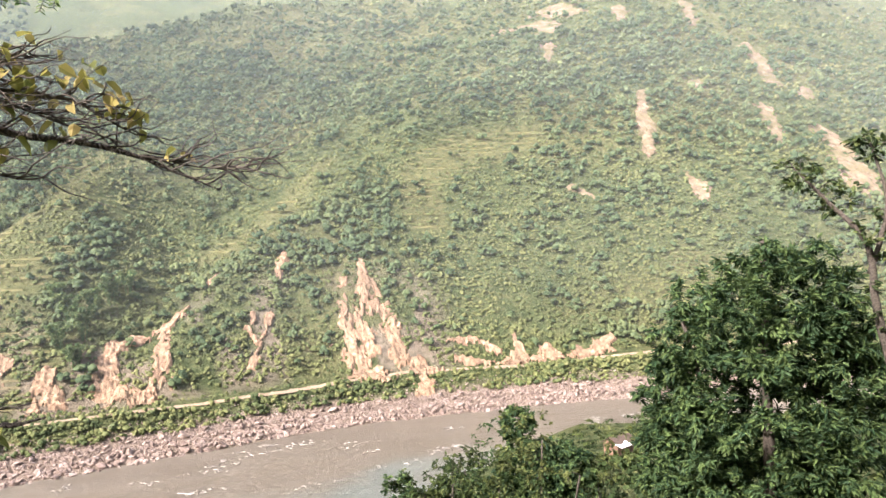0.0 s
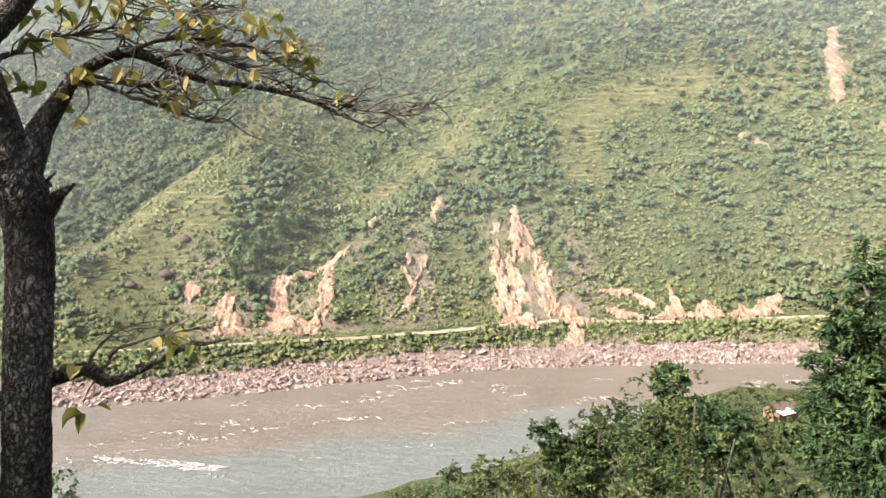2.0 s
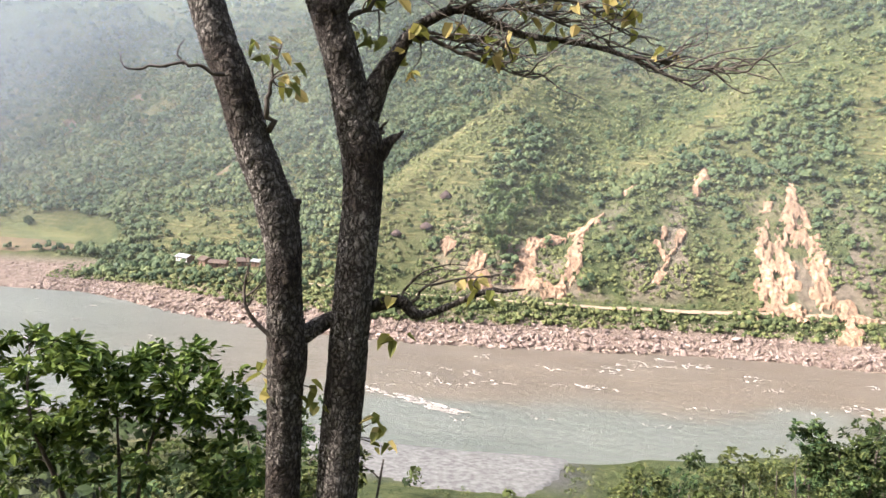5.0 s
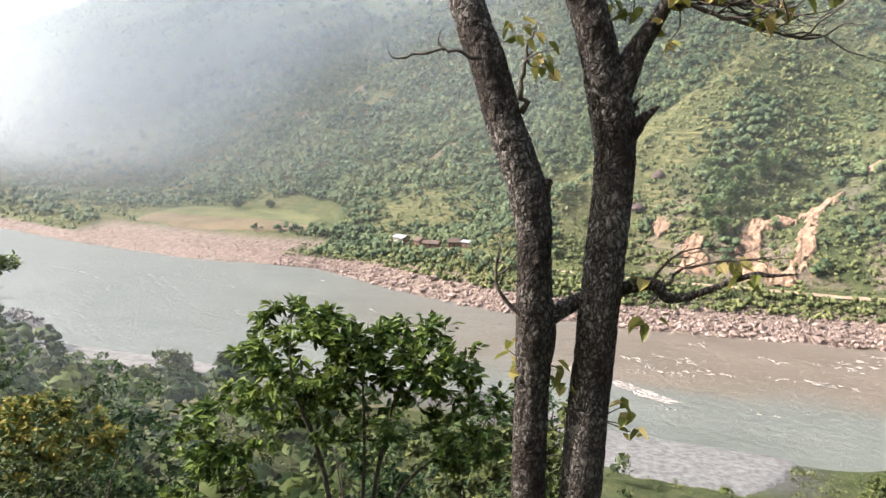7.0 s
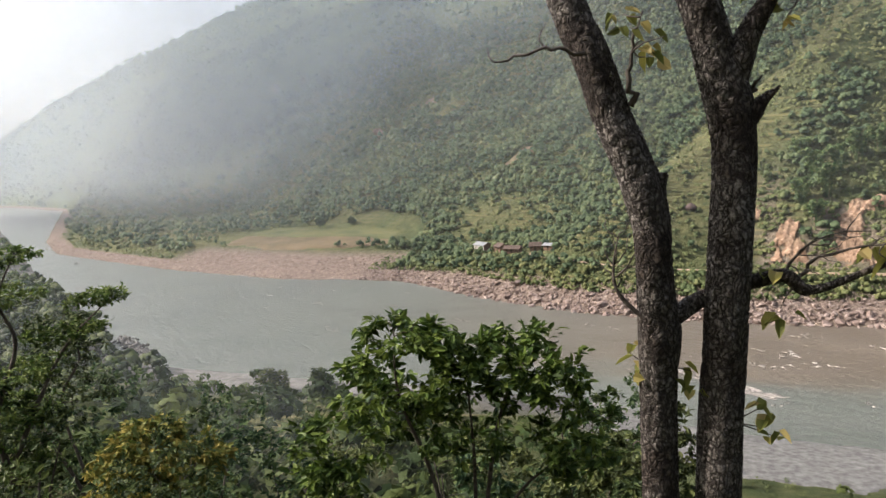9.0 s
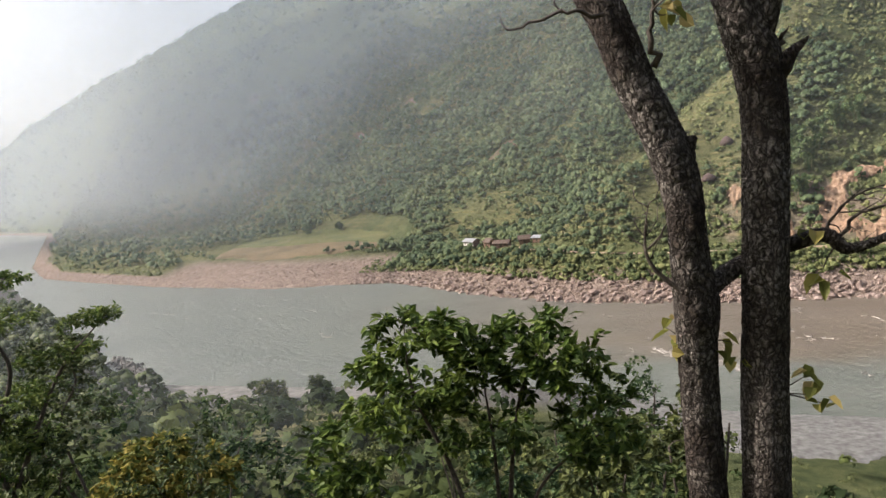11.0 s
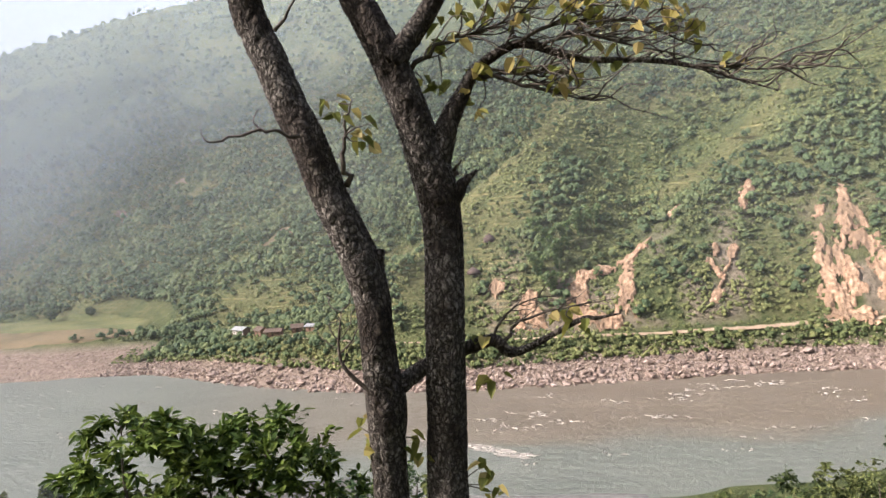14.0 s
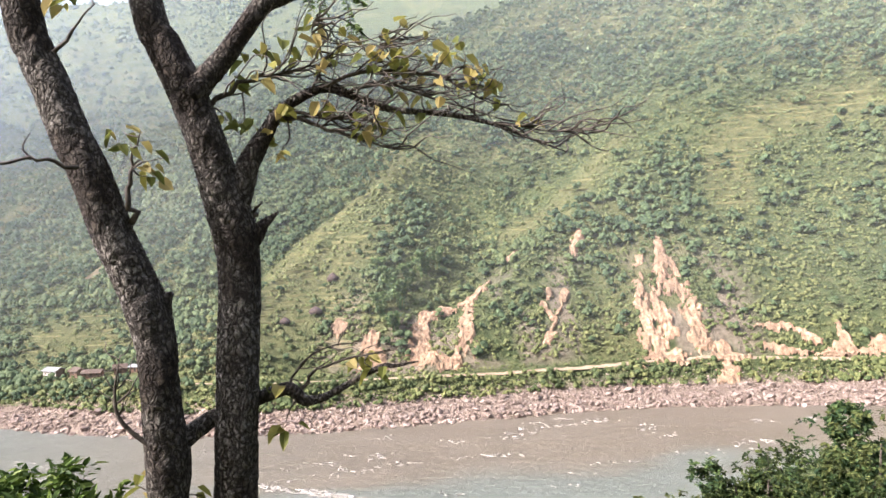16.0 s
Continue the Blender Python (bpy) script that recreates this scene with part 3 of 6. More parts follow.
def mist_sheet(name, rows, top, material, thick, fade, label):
    """A standing see-through sheet in place of hazy air, along rows of turn and distance; it thins to nothing over the
    last metres above the ground.
    """
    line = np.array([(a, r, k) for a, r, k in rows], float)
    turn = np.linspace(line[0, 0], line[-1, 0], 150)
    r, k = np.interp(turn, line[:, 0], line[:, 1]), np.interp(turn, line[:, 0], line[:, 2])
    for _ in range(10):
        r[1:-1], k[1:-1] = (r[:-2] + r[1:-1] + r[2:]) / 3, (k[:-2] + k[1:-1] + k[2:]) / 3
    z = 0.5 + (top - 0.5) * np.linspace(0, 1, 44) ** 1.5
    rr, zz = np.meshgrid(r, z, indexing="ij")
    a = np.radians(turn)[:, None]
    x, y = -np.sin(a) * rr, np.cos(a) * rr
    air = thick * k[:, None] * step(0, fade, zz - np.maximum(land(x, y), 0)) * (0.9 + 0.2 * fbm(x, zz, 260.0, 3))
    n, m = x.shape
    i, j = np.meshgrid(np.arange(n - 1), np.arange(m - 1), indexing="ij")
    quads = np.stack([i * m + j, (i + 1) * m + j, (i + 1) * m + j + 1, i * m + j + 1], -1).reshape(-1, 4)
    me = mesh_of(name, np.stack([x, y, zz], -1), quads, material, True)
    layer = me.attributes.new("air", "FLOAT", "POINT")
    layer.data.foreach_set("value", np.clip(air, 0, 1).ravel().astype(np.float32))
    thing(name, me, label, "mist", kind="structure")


# the veil of far air is put into these sheet colours, bluer before the mountain
MIST_WARM = mist_material("valley_haze_film", (0.82, 0.90, 0.97))
MIST_BLUE = mist_material("mountain_haze_film", (0.62, 0.76, 0.90))
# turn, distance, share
mist_sheet("river_haze_sheet", [(34, 58, 0.0), (42, 56, 0.3), (50, 56, 1.0), (60, 58, 1.0), (78, 62, 1.0)], 300, MIST_WARM, 0.065, 9, "see-through sheet imitating faint pale haze over the near woods")
mist_sheet("valley_haze_sheet", [(-75, 330, 0.4), (-50, 300, 0.4), (-35, 272, 0.45), (-15, 236, 0.5), (5, 222, 0.45), (20, 228, 0.42), (30, 262, 0.55), (40, 310, 0.75), (50, 362, 1.1), (58, 470, 1.5), (64, 700, 1.6), (72, 1300, 1.6)],
           700, MIST_WARM, 0.13, 50, "see-through sheet imitating thin pale haze before the hillside")
mist_sheet("valley_haze_sheet", [(-60, 520, 0.5), (-40, 440, 0.5), (-20, 390, 0.5), (2, 360, 0.55), (10, 345, 0.4), (20, 345, 0.43), (28, 390, 0.5), (38, 430, 0.7), (48, 440, 1.1), (56, 510, 1.6), (62, 680, 1.7), (72, 1400, 1.7)],
           800, MIST_WARM, 0.13, 50, "see-through sheet imitating thin pale haze over the wooded slope")
mist_sheet("slope_haze_sheet", [(-60, 760, 0.7), (-20, 560, 0.7), (0, 480, 0.6), (15, 470, 0.5), (28, 500, 0.4), (38, 530, 0.65), (48, 540, 1.25), (58, 600, 1.8), (63, 790, 1.8), (72, 1450, 1.8)],
           950, MIST_WARM, 0.11, 60, "see-through sheet imitating pale haze behind the wooded spur")
mist_sheet("slope_haze_sheet", [(-60, 1250, 0.5), (0, 840, 0.5), (20, 720, 0.55), (34, 680, 1.0), (42, 640, 1.2), (50, 640, 1.3), (58, 720, 1.3), (63, 900, 1.3), (72, 1550, 1.3)], 1100, MIST_BLUE, 0.14, 50, "see-through sheet imitating pale blue haze before the mountain")
mist_sheet("slope_haze_sheet", [(-60, 1350, 0.5), (0, 1000, 0.5), (20, 900, 0.55), (34, 820, 1.0), (42, 780, 1.1), (50, 780, 1.2), (58, 860, 1.2), (63, 1050, 1.2), (72, 1650, 1.2)], 1100, MIST_BLUE, 0.14, 50, "see-through sheet imitating pale blue haze before the mountain")
mist_sheet("mountain_haze_sheet", [(-40, 1400, 0.6), (20, 1150, 0.6), (42, 1080, 1.0), (52, 1120, 1.2), (58, 1250, 1.3), (63, 1450, 1.3), (72, 1950, 1.3)], 1200, MIST_BLUE, 0.15, 90, "see-through sheet imitating pale blue haze on the mountain")


# ---- scrub and woods on the far slopes ----
def scatter(rng, count, turn, radii):
    a = np.radians(rng.uniform(*turn, count))
    r = np.sqrt(rng.uniform(radii[0] ** 2, radii[1] ** 2, count))
    return -np.sin(a) * r, np.cos(a) * r


def lumps_of(rng, centre, radius, each, spread=0.55, size=0.55):
    """Splits rounded crowns into smaller lumps, so that outlines are uneven."""
    d = unit(rng.randn(len(centre), each, 3))
    d[..., 2] = np.abs(d[..., 2]) * 0.9 - 0.1
    c = centre[:, None] + d * radius[:, None, None] * spread
    r = radius[:, None] * size * rng.uniform(0.7, 1.2, (len(centre), each))
    return c.reshape(-1, 3), r.ravel()


def woods(name, label, material, rng, x, y, radius, lumps, count, lift=0.5, squash=0.85, spray=0.42):
    z = land(x, y)
    c = np.stack([x, y, z + radius * lift], -1)
    if lumps > 1:
        c, radius = lumps_of(rng, c, radius, lumps)
    whole = np.repeat(np.stack([x, y, z + radius.reshape(len(x), -1)[:, 0] * 0.3], -1), lumps, 0)
    shade = np.repeat(rng.rand(len(x)), lumps) * 0.75 + 0.25 * rng.rand(len(c))
    v, f = clump_cards(rng, c, radius, count, radius * spray, squash)
    hub = np.repeat(0.5 * (c + whole), count * 4, 0)
    me = rounded(mesh_of(name, v, f, material), unit(unit(v - hub) + [0, 0, 0.25]))
    return thing(name, toned(me, np.repeat(shade, count * 4)), label, "vegetation", kind="stuff")


DOME = [(0, 0, 1)] + [(math.cos(a) * 0.82, math.sin(a) * 0.82, 0.5) for a in np.arange(5) * 1.2566] + [(math.cos(a) * 0.95, math.sin(a) * 0.95, -0.35) for a in np.arange(5) * 1.2566 + 0.628]
DOME_FACES = [(0, 1 + k, 1 + (k + 1) % 5) for k in range(5)] + [(1 + k, 6 + k, 1 + (k + 1) % 5) for k in range(5)] + [(1 + (k + 1) % 5, 6 + k, 6 + (k + 1) % 5) for k in range(5)]


def crowns(name, label, material, rng, x, y, radius, lumps, lift=0.6, spread=0.62, size=0.5, tall=1.0, shade=None):
    """Bushes and trees far off: each an uneven heap of ragged leaf clumps."""
    c = np.stack([x, y, land(x, y) + radius * lift], -1)
    d = unit(rng.randn(len(x), lumps, 3))
    d[..., 2] = np.abs(d[..., 2]) * 1.1 * tall - 0.15
    c = (c[:, None] + d * (radius * spread)[:, None, None] * rng.uniform(0.6, 1.15, (len(x), lumps, 1))).reshape(-1, 3)
    r = (radius[:, None] * size * rng.uniform(0.6, 1.25, (len(x), lumps))).ravel()
    k, n = len(c), len(DOME)
    a = rng.uniform(0, 6.283, k)[:, None]
    v = np.array(DOME)[None] * rng.uniform(0.48, 1.45, (k, n, 1)) * r[:, None, None]
    v = np.stack([v[..., 0] * np.cos(a) - v[..., 1] * np.sin(a), v[..., 0] * np.sin(a) + v[..., 1] * np.cos(a), v[..., 2]], -1) + c[:, None]
    f = np.array(DOME_FACES)[None] + np.arange(k)[:, None, None] * n
    shade = rng.rand(len(x)) if shade is None else shade
    tone = np.clip(np.repeat(shade, lumps) * 0.75 + 0.25 * rng.rand(k), 0, 1)
    me = rounded(mesh_of(name, v.reshape(-1, 3), f.reshape(-1, 3), material), unit(unit(v - c[:, None]) + [0, -0.1, 0.3] + rng.randn(k, n, 3) * 0.38).reshape(-1, 3))
    return thing(name, toned(me, np.repeat(tone, n)), label, "vegetation", kind="stuff")


def open_slopes(rng, count, turn, tilt, reach):
    """Places spread evenly over the slopes that look out on the valley."""
    turns, radii = np.arange(turn[0], turn[1], 0.2), np.arange(228.0, reach, 2.0)
    a, r = np.meshgrid(np.radians(turns), radii, indexing="ij")
    rise_to = np.maximum.accumulate((land(-np.sin(a) * r, np.cos(a) * r) - 55) / r, axis=1)
    i, p = rng.randint(0, len(turns), count), np.tan(np.radians(rng.uniform(*tilt, count)))
    j = np.array([np.searchsorted(rise_to[k], q) for k, q in zip(i, p)])
    i, j = i[j < len(radii) - 1], j[j < len(radii) - 1]
    a, r = np.radians(turns[i] + rng.uniform(-0.1, 0.1, len(i))), radii[j] + rng.uniform(-1, 1, len(i))
    return -np.sin(a) * r, np.cos(a) * r, r


# bare scars: lines in plan with half widths; nothing grows on them
SCARS = {
    "tall_apex": [(78.7, 300.5, 1.8), (78.7, 293.5, 3.8), (78.4, 286.0, 5.0)],
    "tall_left": [(69.1, 297.0, 2.0), (68.6, 286.4, 3.4), (67.6, 274.6, 4.6), (67.2, 265.5, 6.1)],
    "tall_body": [(77.3, 287.2, 5.0), (76.5, 276.4, 7.6), (73.6, 267.3, 10.0), (70.5, 259.8, 11.5), (70.4, 254.9, 12.0)],
    "tall_right": [(84.1, 273.1, 1.8), (82.9, 266.5, 3.1), (81.5, 258.7, 4.4)],
    "junction_cut": [(89.5, 260.5, 4.6), (88.9, 254.8, 8.4), (89.3, 250.5, 8.0)],
    "spill": [(86.5, 248.0, 3.6), (86.0, 245.4, 3.8), (84.7, 239.0, 4.4)],
    "cut_arc": [(103.8, 261.1, 2.3), (112.2, 260.9, 3.1), (117.7, 257.0, 2.8), (121.1, 253.9, 2.2)],
    "cut_spike": [(130.3, 257.8, 1.6), (128.9, 253.4, 3.4), (126.5, 248.5, 5.0)],
    "cut_middle": [(135.7, 249.4, 3.0), (140.7, 249.1, 3.4), (143.1, 245.5, 3.4)],
    "cut_far": [(154.1, 245.6, 3.2), (160.9, 244.7, 3.6), (169.3, 245.9, 2.2)],
    "cut_low": [(104.0, 254.0, 2.6), (118.9, 249.8, 2.6), (131.0, 247.0, 2.6), (148.4, 244.5, 2.6), (166.7, 243.0, 2.4)],
    "cap": [(48.6, 308.2, 1.8), (45.9, 303.6, 3.0), (42.8, 297.4, 2.6)],
    "middle": [(30.5, 279.5, 2.6), (29.6, 274.1, 3.2), (30.0, 268.8, 1.8)],
    "middle_run": [(37.4, 280.6, 1.7), (33.9, 271.4, 1.6), (26.5, 258.0, 1.9)],
    "cliff_top": [(4.4, 283.3, 3.0), (-2.2, 278.9, 3.6), (-10.7, 276.0, 3.8)],
    "cliff_left": [(-16.9, 271.9, 4.0), (-20.0, 263.0, 4.8), (-18.9, 254.5, 5.2), (-13.0, 247.5, 4.0)],
    "cliff_right": [(-0.9, 275.8, 2.8), (-1.6, 260.8, 3.2), (-2.7, 251.6, 3.6), (-8.7, 248.2, 3.4)],
    "cliff_rim": [(14.5, 299.0, 1.2), (18.5, 300.9, 2.2)],
    "cliff_shoulder": [(4.5, 284.5, 1.6), (8.0, 288.5, 1.4)],
    "west_face": [(-36.7, 264.5, 3.4), (-36.8, 256.7, 6.2), (-36.5, 250.4, 5.8)],
    "west_cliff": [(-50.6, 268.5, 3.4), (-48.8, 258.9, 4.0)],
    "summit": [(306.0, 540.0, 10.0), (322.3, 532.0, 18.0), (326.0, 508.0, 10.0)],
    "summit_foot": [(263.3, 516.0, 9.0), (288.2, 508.0, 13.0), (280.0, 465.0, 8.0)],
    "summit_run": [(263.6, 442.3, 5.1), (246.7, 422.6, 2.8)],
    "summit_small": [(353.1, 483.4, 8.0), (339.4, 463.2, 4.4)],
    "east_top": [(425.1, 486.5, 6.5), (402.5, 455.2, 5.6)],
    "high_gully": [(290.6, 377.3, 4.6), (278.8, 362.0, 5.6), (267.1, 345.1, 6.6), (257.9, 330.6, 5.0)],
    "high_foot": [(268.9, 314.0, 3.0), (267.6, 304.2, 5.0), (265.1, 296.5, 3.2)],
    "east_run": [(427.1, 424.9, 4.9), (415.7, 403.5, 7.5), (404.0, 380.6, 7.0)],
    "east_patch": [(420.0, 367.0, 5.0), (416.0, 362.0, 5.4)],
    "east_spot": [(343.0, 386.0, 4.6), (339.0, 379.6, 5.0)],
    "east_gully": [(369.5, 355.7, 6.0), (352.0, 327.1, 5.0)],
    "east_slip": [(392.1, 326.9, 9.0), (372.8, 288.1, 12.0)],
    "rib_slip": [(199.2, 322.1, 3.2), (207.9, 313.0, 2.5)],
    "ridge_slip": [(-363.7, 457.0, 4.6), (-360.0, 446.0, 5.6)],
    "ridge_top": [(-340.0, 490.0, 5.0), (-328.0, 480.0, 4.0)],
    "wood_slip": [(-188.9, 366.1, 5.5), (-197.1, 361.0, 3.0)],
    "mountain_slip": [(-674.1, 641.5, 7.0), (-656.8, 632.5, 5.6)],
}
GENTLE = {"ridge_slip", "ridge_top", "wood_slip", "mountain_slip", "summit", "summit_foot", "summit_run", "summit_small", "east_run", "east_patch", "east_spot", "east_gully", "east_slip", "east_top", "rib_slip", "high_foot"}


def bare(x, y):
    """How bare the ground is: 1 on a scar, 0 off it."""
    out = np.zeros(np.shape(x))
    for rows in SCARS.values():
        for (ax, ay, aw), (bx, by, bw) in zip(rows[:-1], rows[1:]):
            dx, dy = bx - ax, by - ay
            u = np.clip(((x - ax) * dx + (y - ay) * dy) / (dx * dx + dy * dy), 0, 1)
            d = np.hypot(x - ax - u * dx, y - ay - u * dy)
            out = np.maximum(out, d < (aw + u * (bw - aw)) * 0.72)
    return out


def scar(key, rows, material):
    """Raw earth torn open: rills run down it, the turf hangs over its ragged edges and holds on in patches."""
    rng = np.random.RandomState(len(key) * 7 + int(abs(rows[0][0])))
    far_off = abs(rows[0][1]) > 310
    reach = max(r[2] for r in rows) * 1.7
    cell = 1.2 if far_off else 0.42
    gx = np.arange(min(r[0] for r in rows) - reach, max(r[0] for r in rows) + reach, cell)
    gy = np.arange(min(r[1] for r in rows) - reach * 0.5, max(r[1] for r in rows) + reach * 0.5, cell)
    x, y = np.meshgrid(gx, gy, indexing="ij")
    depth = np.full(x.shape, -9.0)
    for (ax, ay, aw), (bx, by, bw) in zip(rows[:-1], rows[1:]):
        dx, dy = bx - ax, by - ay
        u = np.clip(((x - ax) * dx + (y - ay) * dy) / (dx * dx + dy * dy), 0, 1)
        wide = aw + u * (bw - aw)
        depth = np.maximum(depth, 1 - np.hypot(x - ax - u * dx, (y - ay - u * dy) * 1.2) / wide)
    seed = rng.rand() * 90
    size = 8.0 if far_off else 4.5
    cut = depth + (fbm(x + seed, y * 1.1, size, 4) - 0.5) * (2.4 if key in GENTLE or key == "cliff_rim" else 1.7) + (vnoise((x + seed) * 0.9, y * 0.9) - 0.5) * 0.5 + (0.1 if key in GENTLE else 0.0)
    if not far_off:
        cut = cut - 0.9 * step(0.54, 0.66, fbm(x * 1.3 + 3 * seed, y, 7.0, 3))  # turf still holds on in islands
    rill = np.abs(2 * fbm(x * 0.9 + seed, y * 0.22, 2.6, 3) - 1)
    z = land(x, y) + (0.35 + (0.5 if key in GENTLE else 1.3) * (1 - rill) + 0.6 * (vnoise(x * 1.3, y * 1.3 + seed) - 0.5)) * step(0.0, 0.45, cut) - 0.5 * step(0.12, -0.1, cut)
    n, m = x.shape
    i, j = np.meshgrid(np.arange(n - 1), np.arange(m - 1), indexing="ij")
    quads = np.stack([i * m + j, (i + 1) * m + j, (i + 1) * m + j + 1, i * m + j + 1], -1).reshape(-1, 4)
    quads = quads[(cut > -0.02).ravel()[quads].all(1)]
    used, back = np.unique(quads, return_inverse=True)
    verts = np.stack([x, y, z], -1).reshape(-1, 3)[used]
    label = "pale earth slip on a high wooded slope" if key in GENTLE else "raw pink and ochre landslide scar above the road"
    thing("landslide_scar", mesh_of("landslide_scar", verts, back.reshape(-1, 4), material), label, "landslide", group="landslide scars")


for key, rows in SCARS.items():
    scar(key, rows, M_SLIP if key in GENTLE or key == "high_gully" else M_SCAR)

ROAD = [(420, 205), (260, 220), (200, 234), (164, 241), (120, 245.5), (92, 252.5), (66, 252), (36, 246.5), (11, 242.5), (-20, 238.5), (-67, 235), (-100, 241), (-126, 252), (-150, 268), (-170, 284), (-188, 290)]


def road_strip():
    p = smooth_line(ROAD, 14)
    tan = np.gradient(p, axis=0)
    side = np.stack([-tan[:, 1], tan[:, 0]], -1) / np.linalg.norm(tan, axis=1)[:, None]
    u = np.array([-1.5, -1, -0.5, -0.1, 0.1, 0.5, 1, 1.5])
    half = ((1.25 + 0.7 * vnoise(np.arange(len(p)) * 0.35, np.arange(len(p)) * 0.0)) * np.interp(p[:, 0], [-226, -215, -165, -140, -110, -20, 60, 100], [0.1, 0.4, 0.5, 0.6, 0.35, 0.4, 1.0, 1.25]))[:, None]
    x, y = p[:, 0, None] + side[:, 0, None] * u * half, p[:, 1, None] + side[:, 1, None] * u * half
    level = np.convolve(np.pad(land(p[:, 0], p[:, 1]), 4, mode="edge"), np.ones(9) / 9, mode="valid")
    z = level[:, None] + np.array([-0.35, 0.16, 0.08, 0.18, 0.18, 0.08, 0.16, -0.35])
    n, m = x.shape
    i, j = np.meshgrid(np.arange(n - 1), np.arange(m - 1), indexing="ij")
    quads = np.stack([i * m + j, i * m + j + 1, (i + 1) * m + j + 1, (i + 1) * m + j], -1).reshape(-1, 4)
    thing("road", mesh_of("road", np.stack([x, y, z], -1), quads, M_ROAD, True), "pale unpaved track cut into the slope", "road", kind="structure")


road_strip()


def terraces(label, turn, heights, rise_by, lines, seed):
    """Low stepped banks that follow the contours of a tilled slope; each bank is broken here and there."""
    rng = np.random.RandomState(seed)
    turns, radii = np.radians(np.arange(turn[0], turn[1], 0.12)), np.arange(232.0, 460.0, 0.5)
    a, rr = np.meshgrid(turns, radii, indexing="ij")
    ground = land(-np.sin(a) * rr, np.cos(a) * rr)
    root = thing("terraces", None, label, "terraces", kind="structure", at=(0, 0, 0))
    for level in np.arange(heights[0], heights[1], rise_by):
        level = level + rng.uniform(-0.3, 0.3)
        j = np.argmax(ground > level, axis=1)
        r = np.convolve(np.pad(radii[j], 2, mode="edge"), np.ones(5) / 5, mode="valid")
        x, y = -np.sin(turns) * r, np.cos(turns) * r
        held = (j > 0) & (belt(x, y, lines) > 0.3) & (vnoise(x * 0.13 + level * 7.1, y * 0.13) > 0.45) & (bare(x, y) < 0.5)
        if held.sum() < 6:
            continue
        high = 0.35 + 0.5 * vnoise(x * 0.2, y * 0.2 + level)
        out = np.stack([-np.sin(turns), np.cos(turns)], -1)
        rows = [np.c_[x, y, np.full(len(x), level) - 0.35] - np.c_[out * 0.45, np.zeros(len(x))], np.c_[x, y, level + high] - np.c_[out * 0.25, np.zeros(len(x))],
                np.c_[x, y, level + high] + np.c_[out * 0.5, np.zeros(len(x))]]
        n, k = len(x), np.nonzero(held[:-1] & held[1:])[0]
        quads = np.concatenate([np.stack([b * n + k, b * n + k + 1, (b + 1) * n + k + 1, (b + 1) * n + k], -1) for b in (0, 1)])
        part("bank", mesh_of("bank", np.concatenate(rows), quads, M_TERRACE), root)


terraces("narrow grassy terraces stepping up the open spur", (6, 23), (16, 92), 2.3, [[(-100.0, 285.0, 20.0), (-72.0, 300.0, 26.0), (-55.0, 330.0, 22.0), (-38.0, 352.0, 14.0)]], 5)
terraces("small tilled terraces above the houses", (25, 35), (13, 34), 1.9, [CRESTS[3]], 6)
terraces("old field terraces on the grassy rib", (-10, -1), (60, 110), 3.0, [CRESTS[1]], 7)
terraces("old field terraces high on the grassy shoulder", (-32, -18), (55, 125), 3.2, [CRESTS[2]], 8)


def drape(name, label, category, corners, material, cell, lift, ragged=6.0, kind="structure"):
    """A patch of ground cover inside a rough outline."""
    c = np.array(corners, float)
    gx, gy = np.arange(c[:, 0].min() - 8, c[:, 0].max() + 8, cell), np.arange(c[:, 1].min() - 8, c[:, 1].max() + 8, cell)
    x, y = np.meshgrid(gx, gy, indexing="ij")
    wx, wy = x + (fbm(x, y, 22.0, 3) - 0.5) * ragged, y + (fbm(x + 70, y, 22.0, 3) - 0.5) * ragged
    inside = np.zeros(x.shape, bool)
    for (ax, ay), (bx, by) in zip(c, np.roll(c, -1, 0)):
        cross = ((ay > wy) != (by > wy)) & (wx < (bx - ax) * (wy - ay) / (by - ay + 1e-9) + ax)
        inside ^= cross
    n, m = x.shape
    i, j = np.meshgrid(np.arange(n - 1), np.arange(m - 1), indexing="ij")
    quads = np.stack([i * m + j, (i + 1) * m + j, (i + 1) * m + j + 1, i * m + j + 1], -1).reshape(-1, 4)
    quads = quads[inside.ravel()[quads].all(1)]
    uses = np.bincount(quads.ravel(), minlength=x.size).reshape(x.shape)
    z = land(x, y) + np.where(uses < 4, -0.5, lift) + 0.15 * (fbm(x, y, 3.0, 2) - 0.5)
    thing(name, mesh_of(name, np.stack([x, y, z], -1), quads, material, True), label, category, kind=kind)


drape("field", "flat green crop field above the beach", "field", [(-356, 300), (-368, 340), (-325, 342), (-285, 336), (-244, 324), (-232, 296), (-262, 301), (-300, 297)], M_FIELD, 2.0, 0.5)
drape("field", "brown stubble strip beside the green field", "field", [(-352, 278), (-356, 304), (-300, 301), (-262, 305), (-232, 300), (-226, 284), (-250, 273), (-300, 270)], M_STUBBLE, 2.0, 0.42)
drape("gravel_bar", "grey gravel bar at the water's edge", "gravel", [(-62, 139), (-36, 132), (-10, 134), (4, 136), (0, 120), (-6, 108), (-22, 104), (-48, 116)], M_GRAVEL, 1.2, 0.22, 5.0)
drape("gravel_bar", "narrow grey gravel bank below the trees", "gravel", [(-200, 118), (-168, 121), (-126, 127), (-95, 133), (-92, 120), (-126, 110), (-165, 102), (-205, 100)], M_SILT, 1.5, 0.22, 5.0)


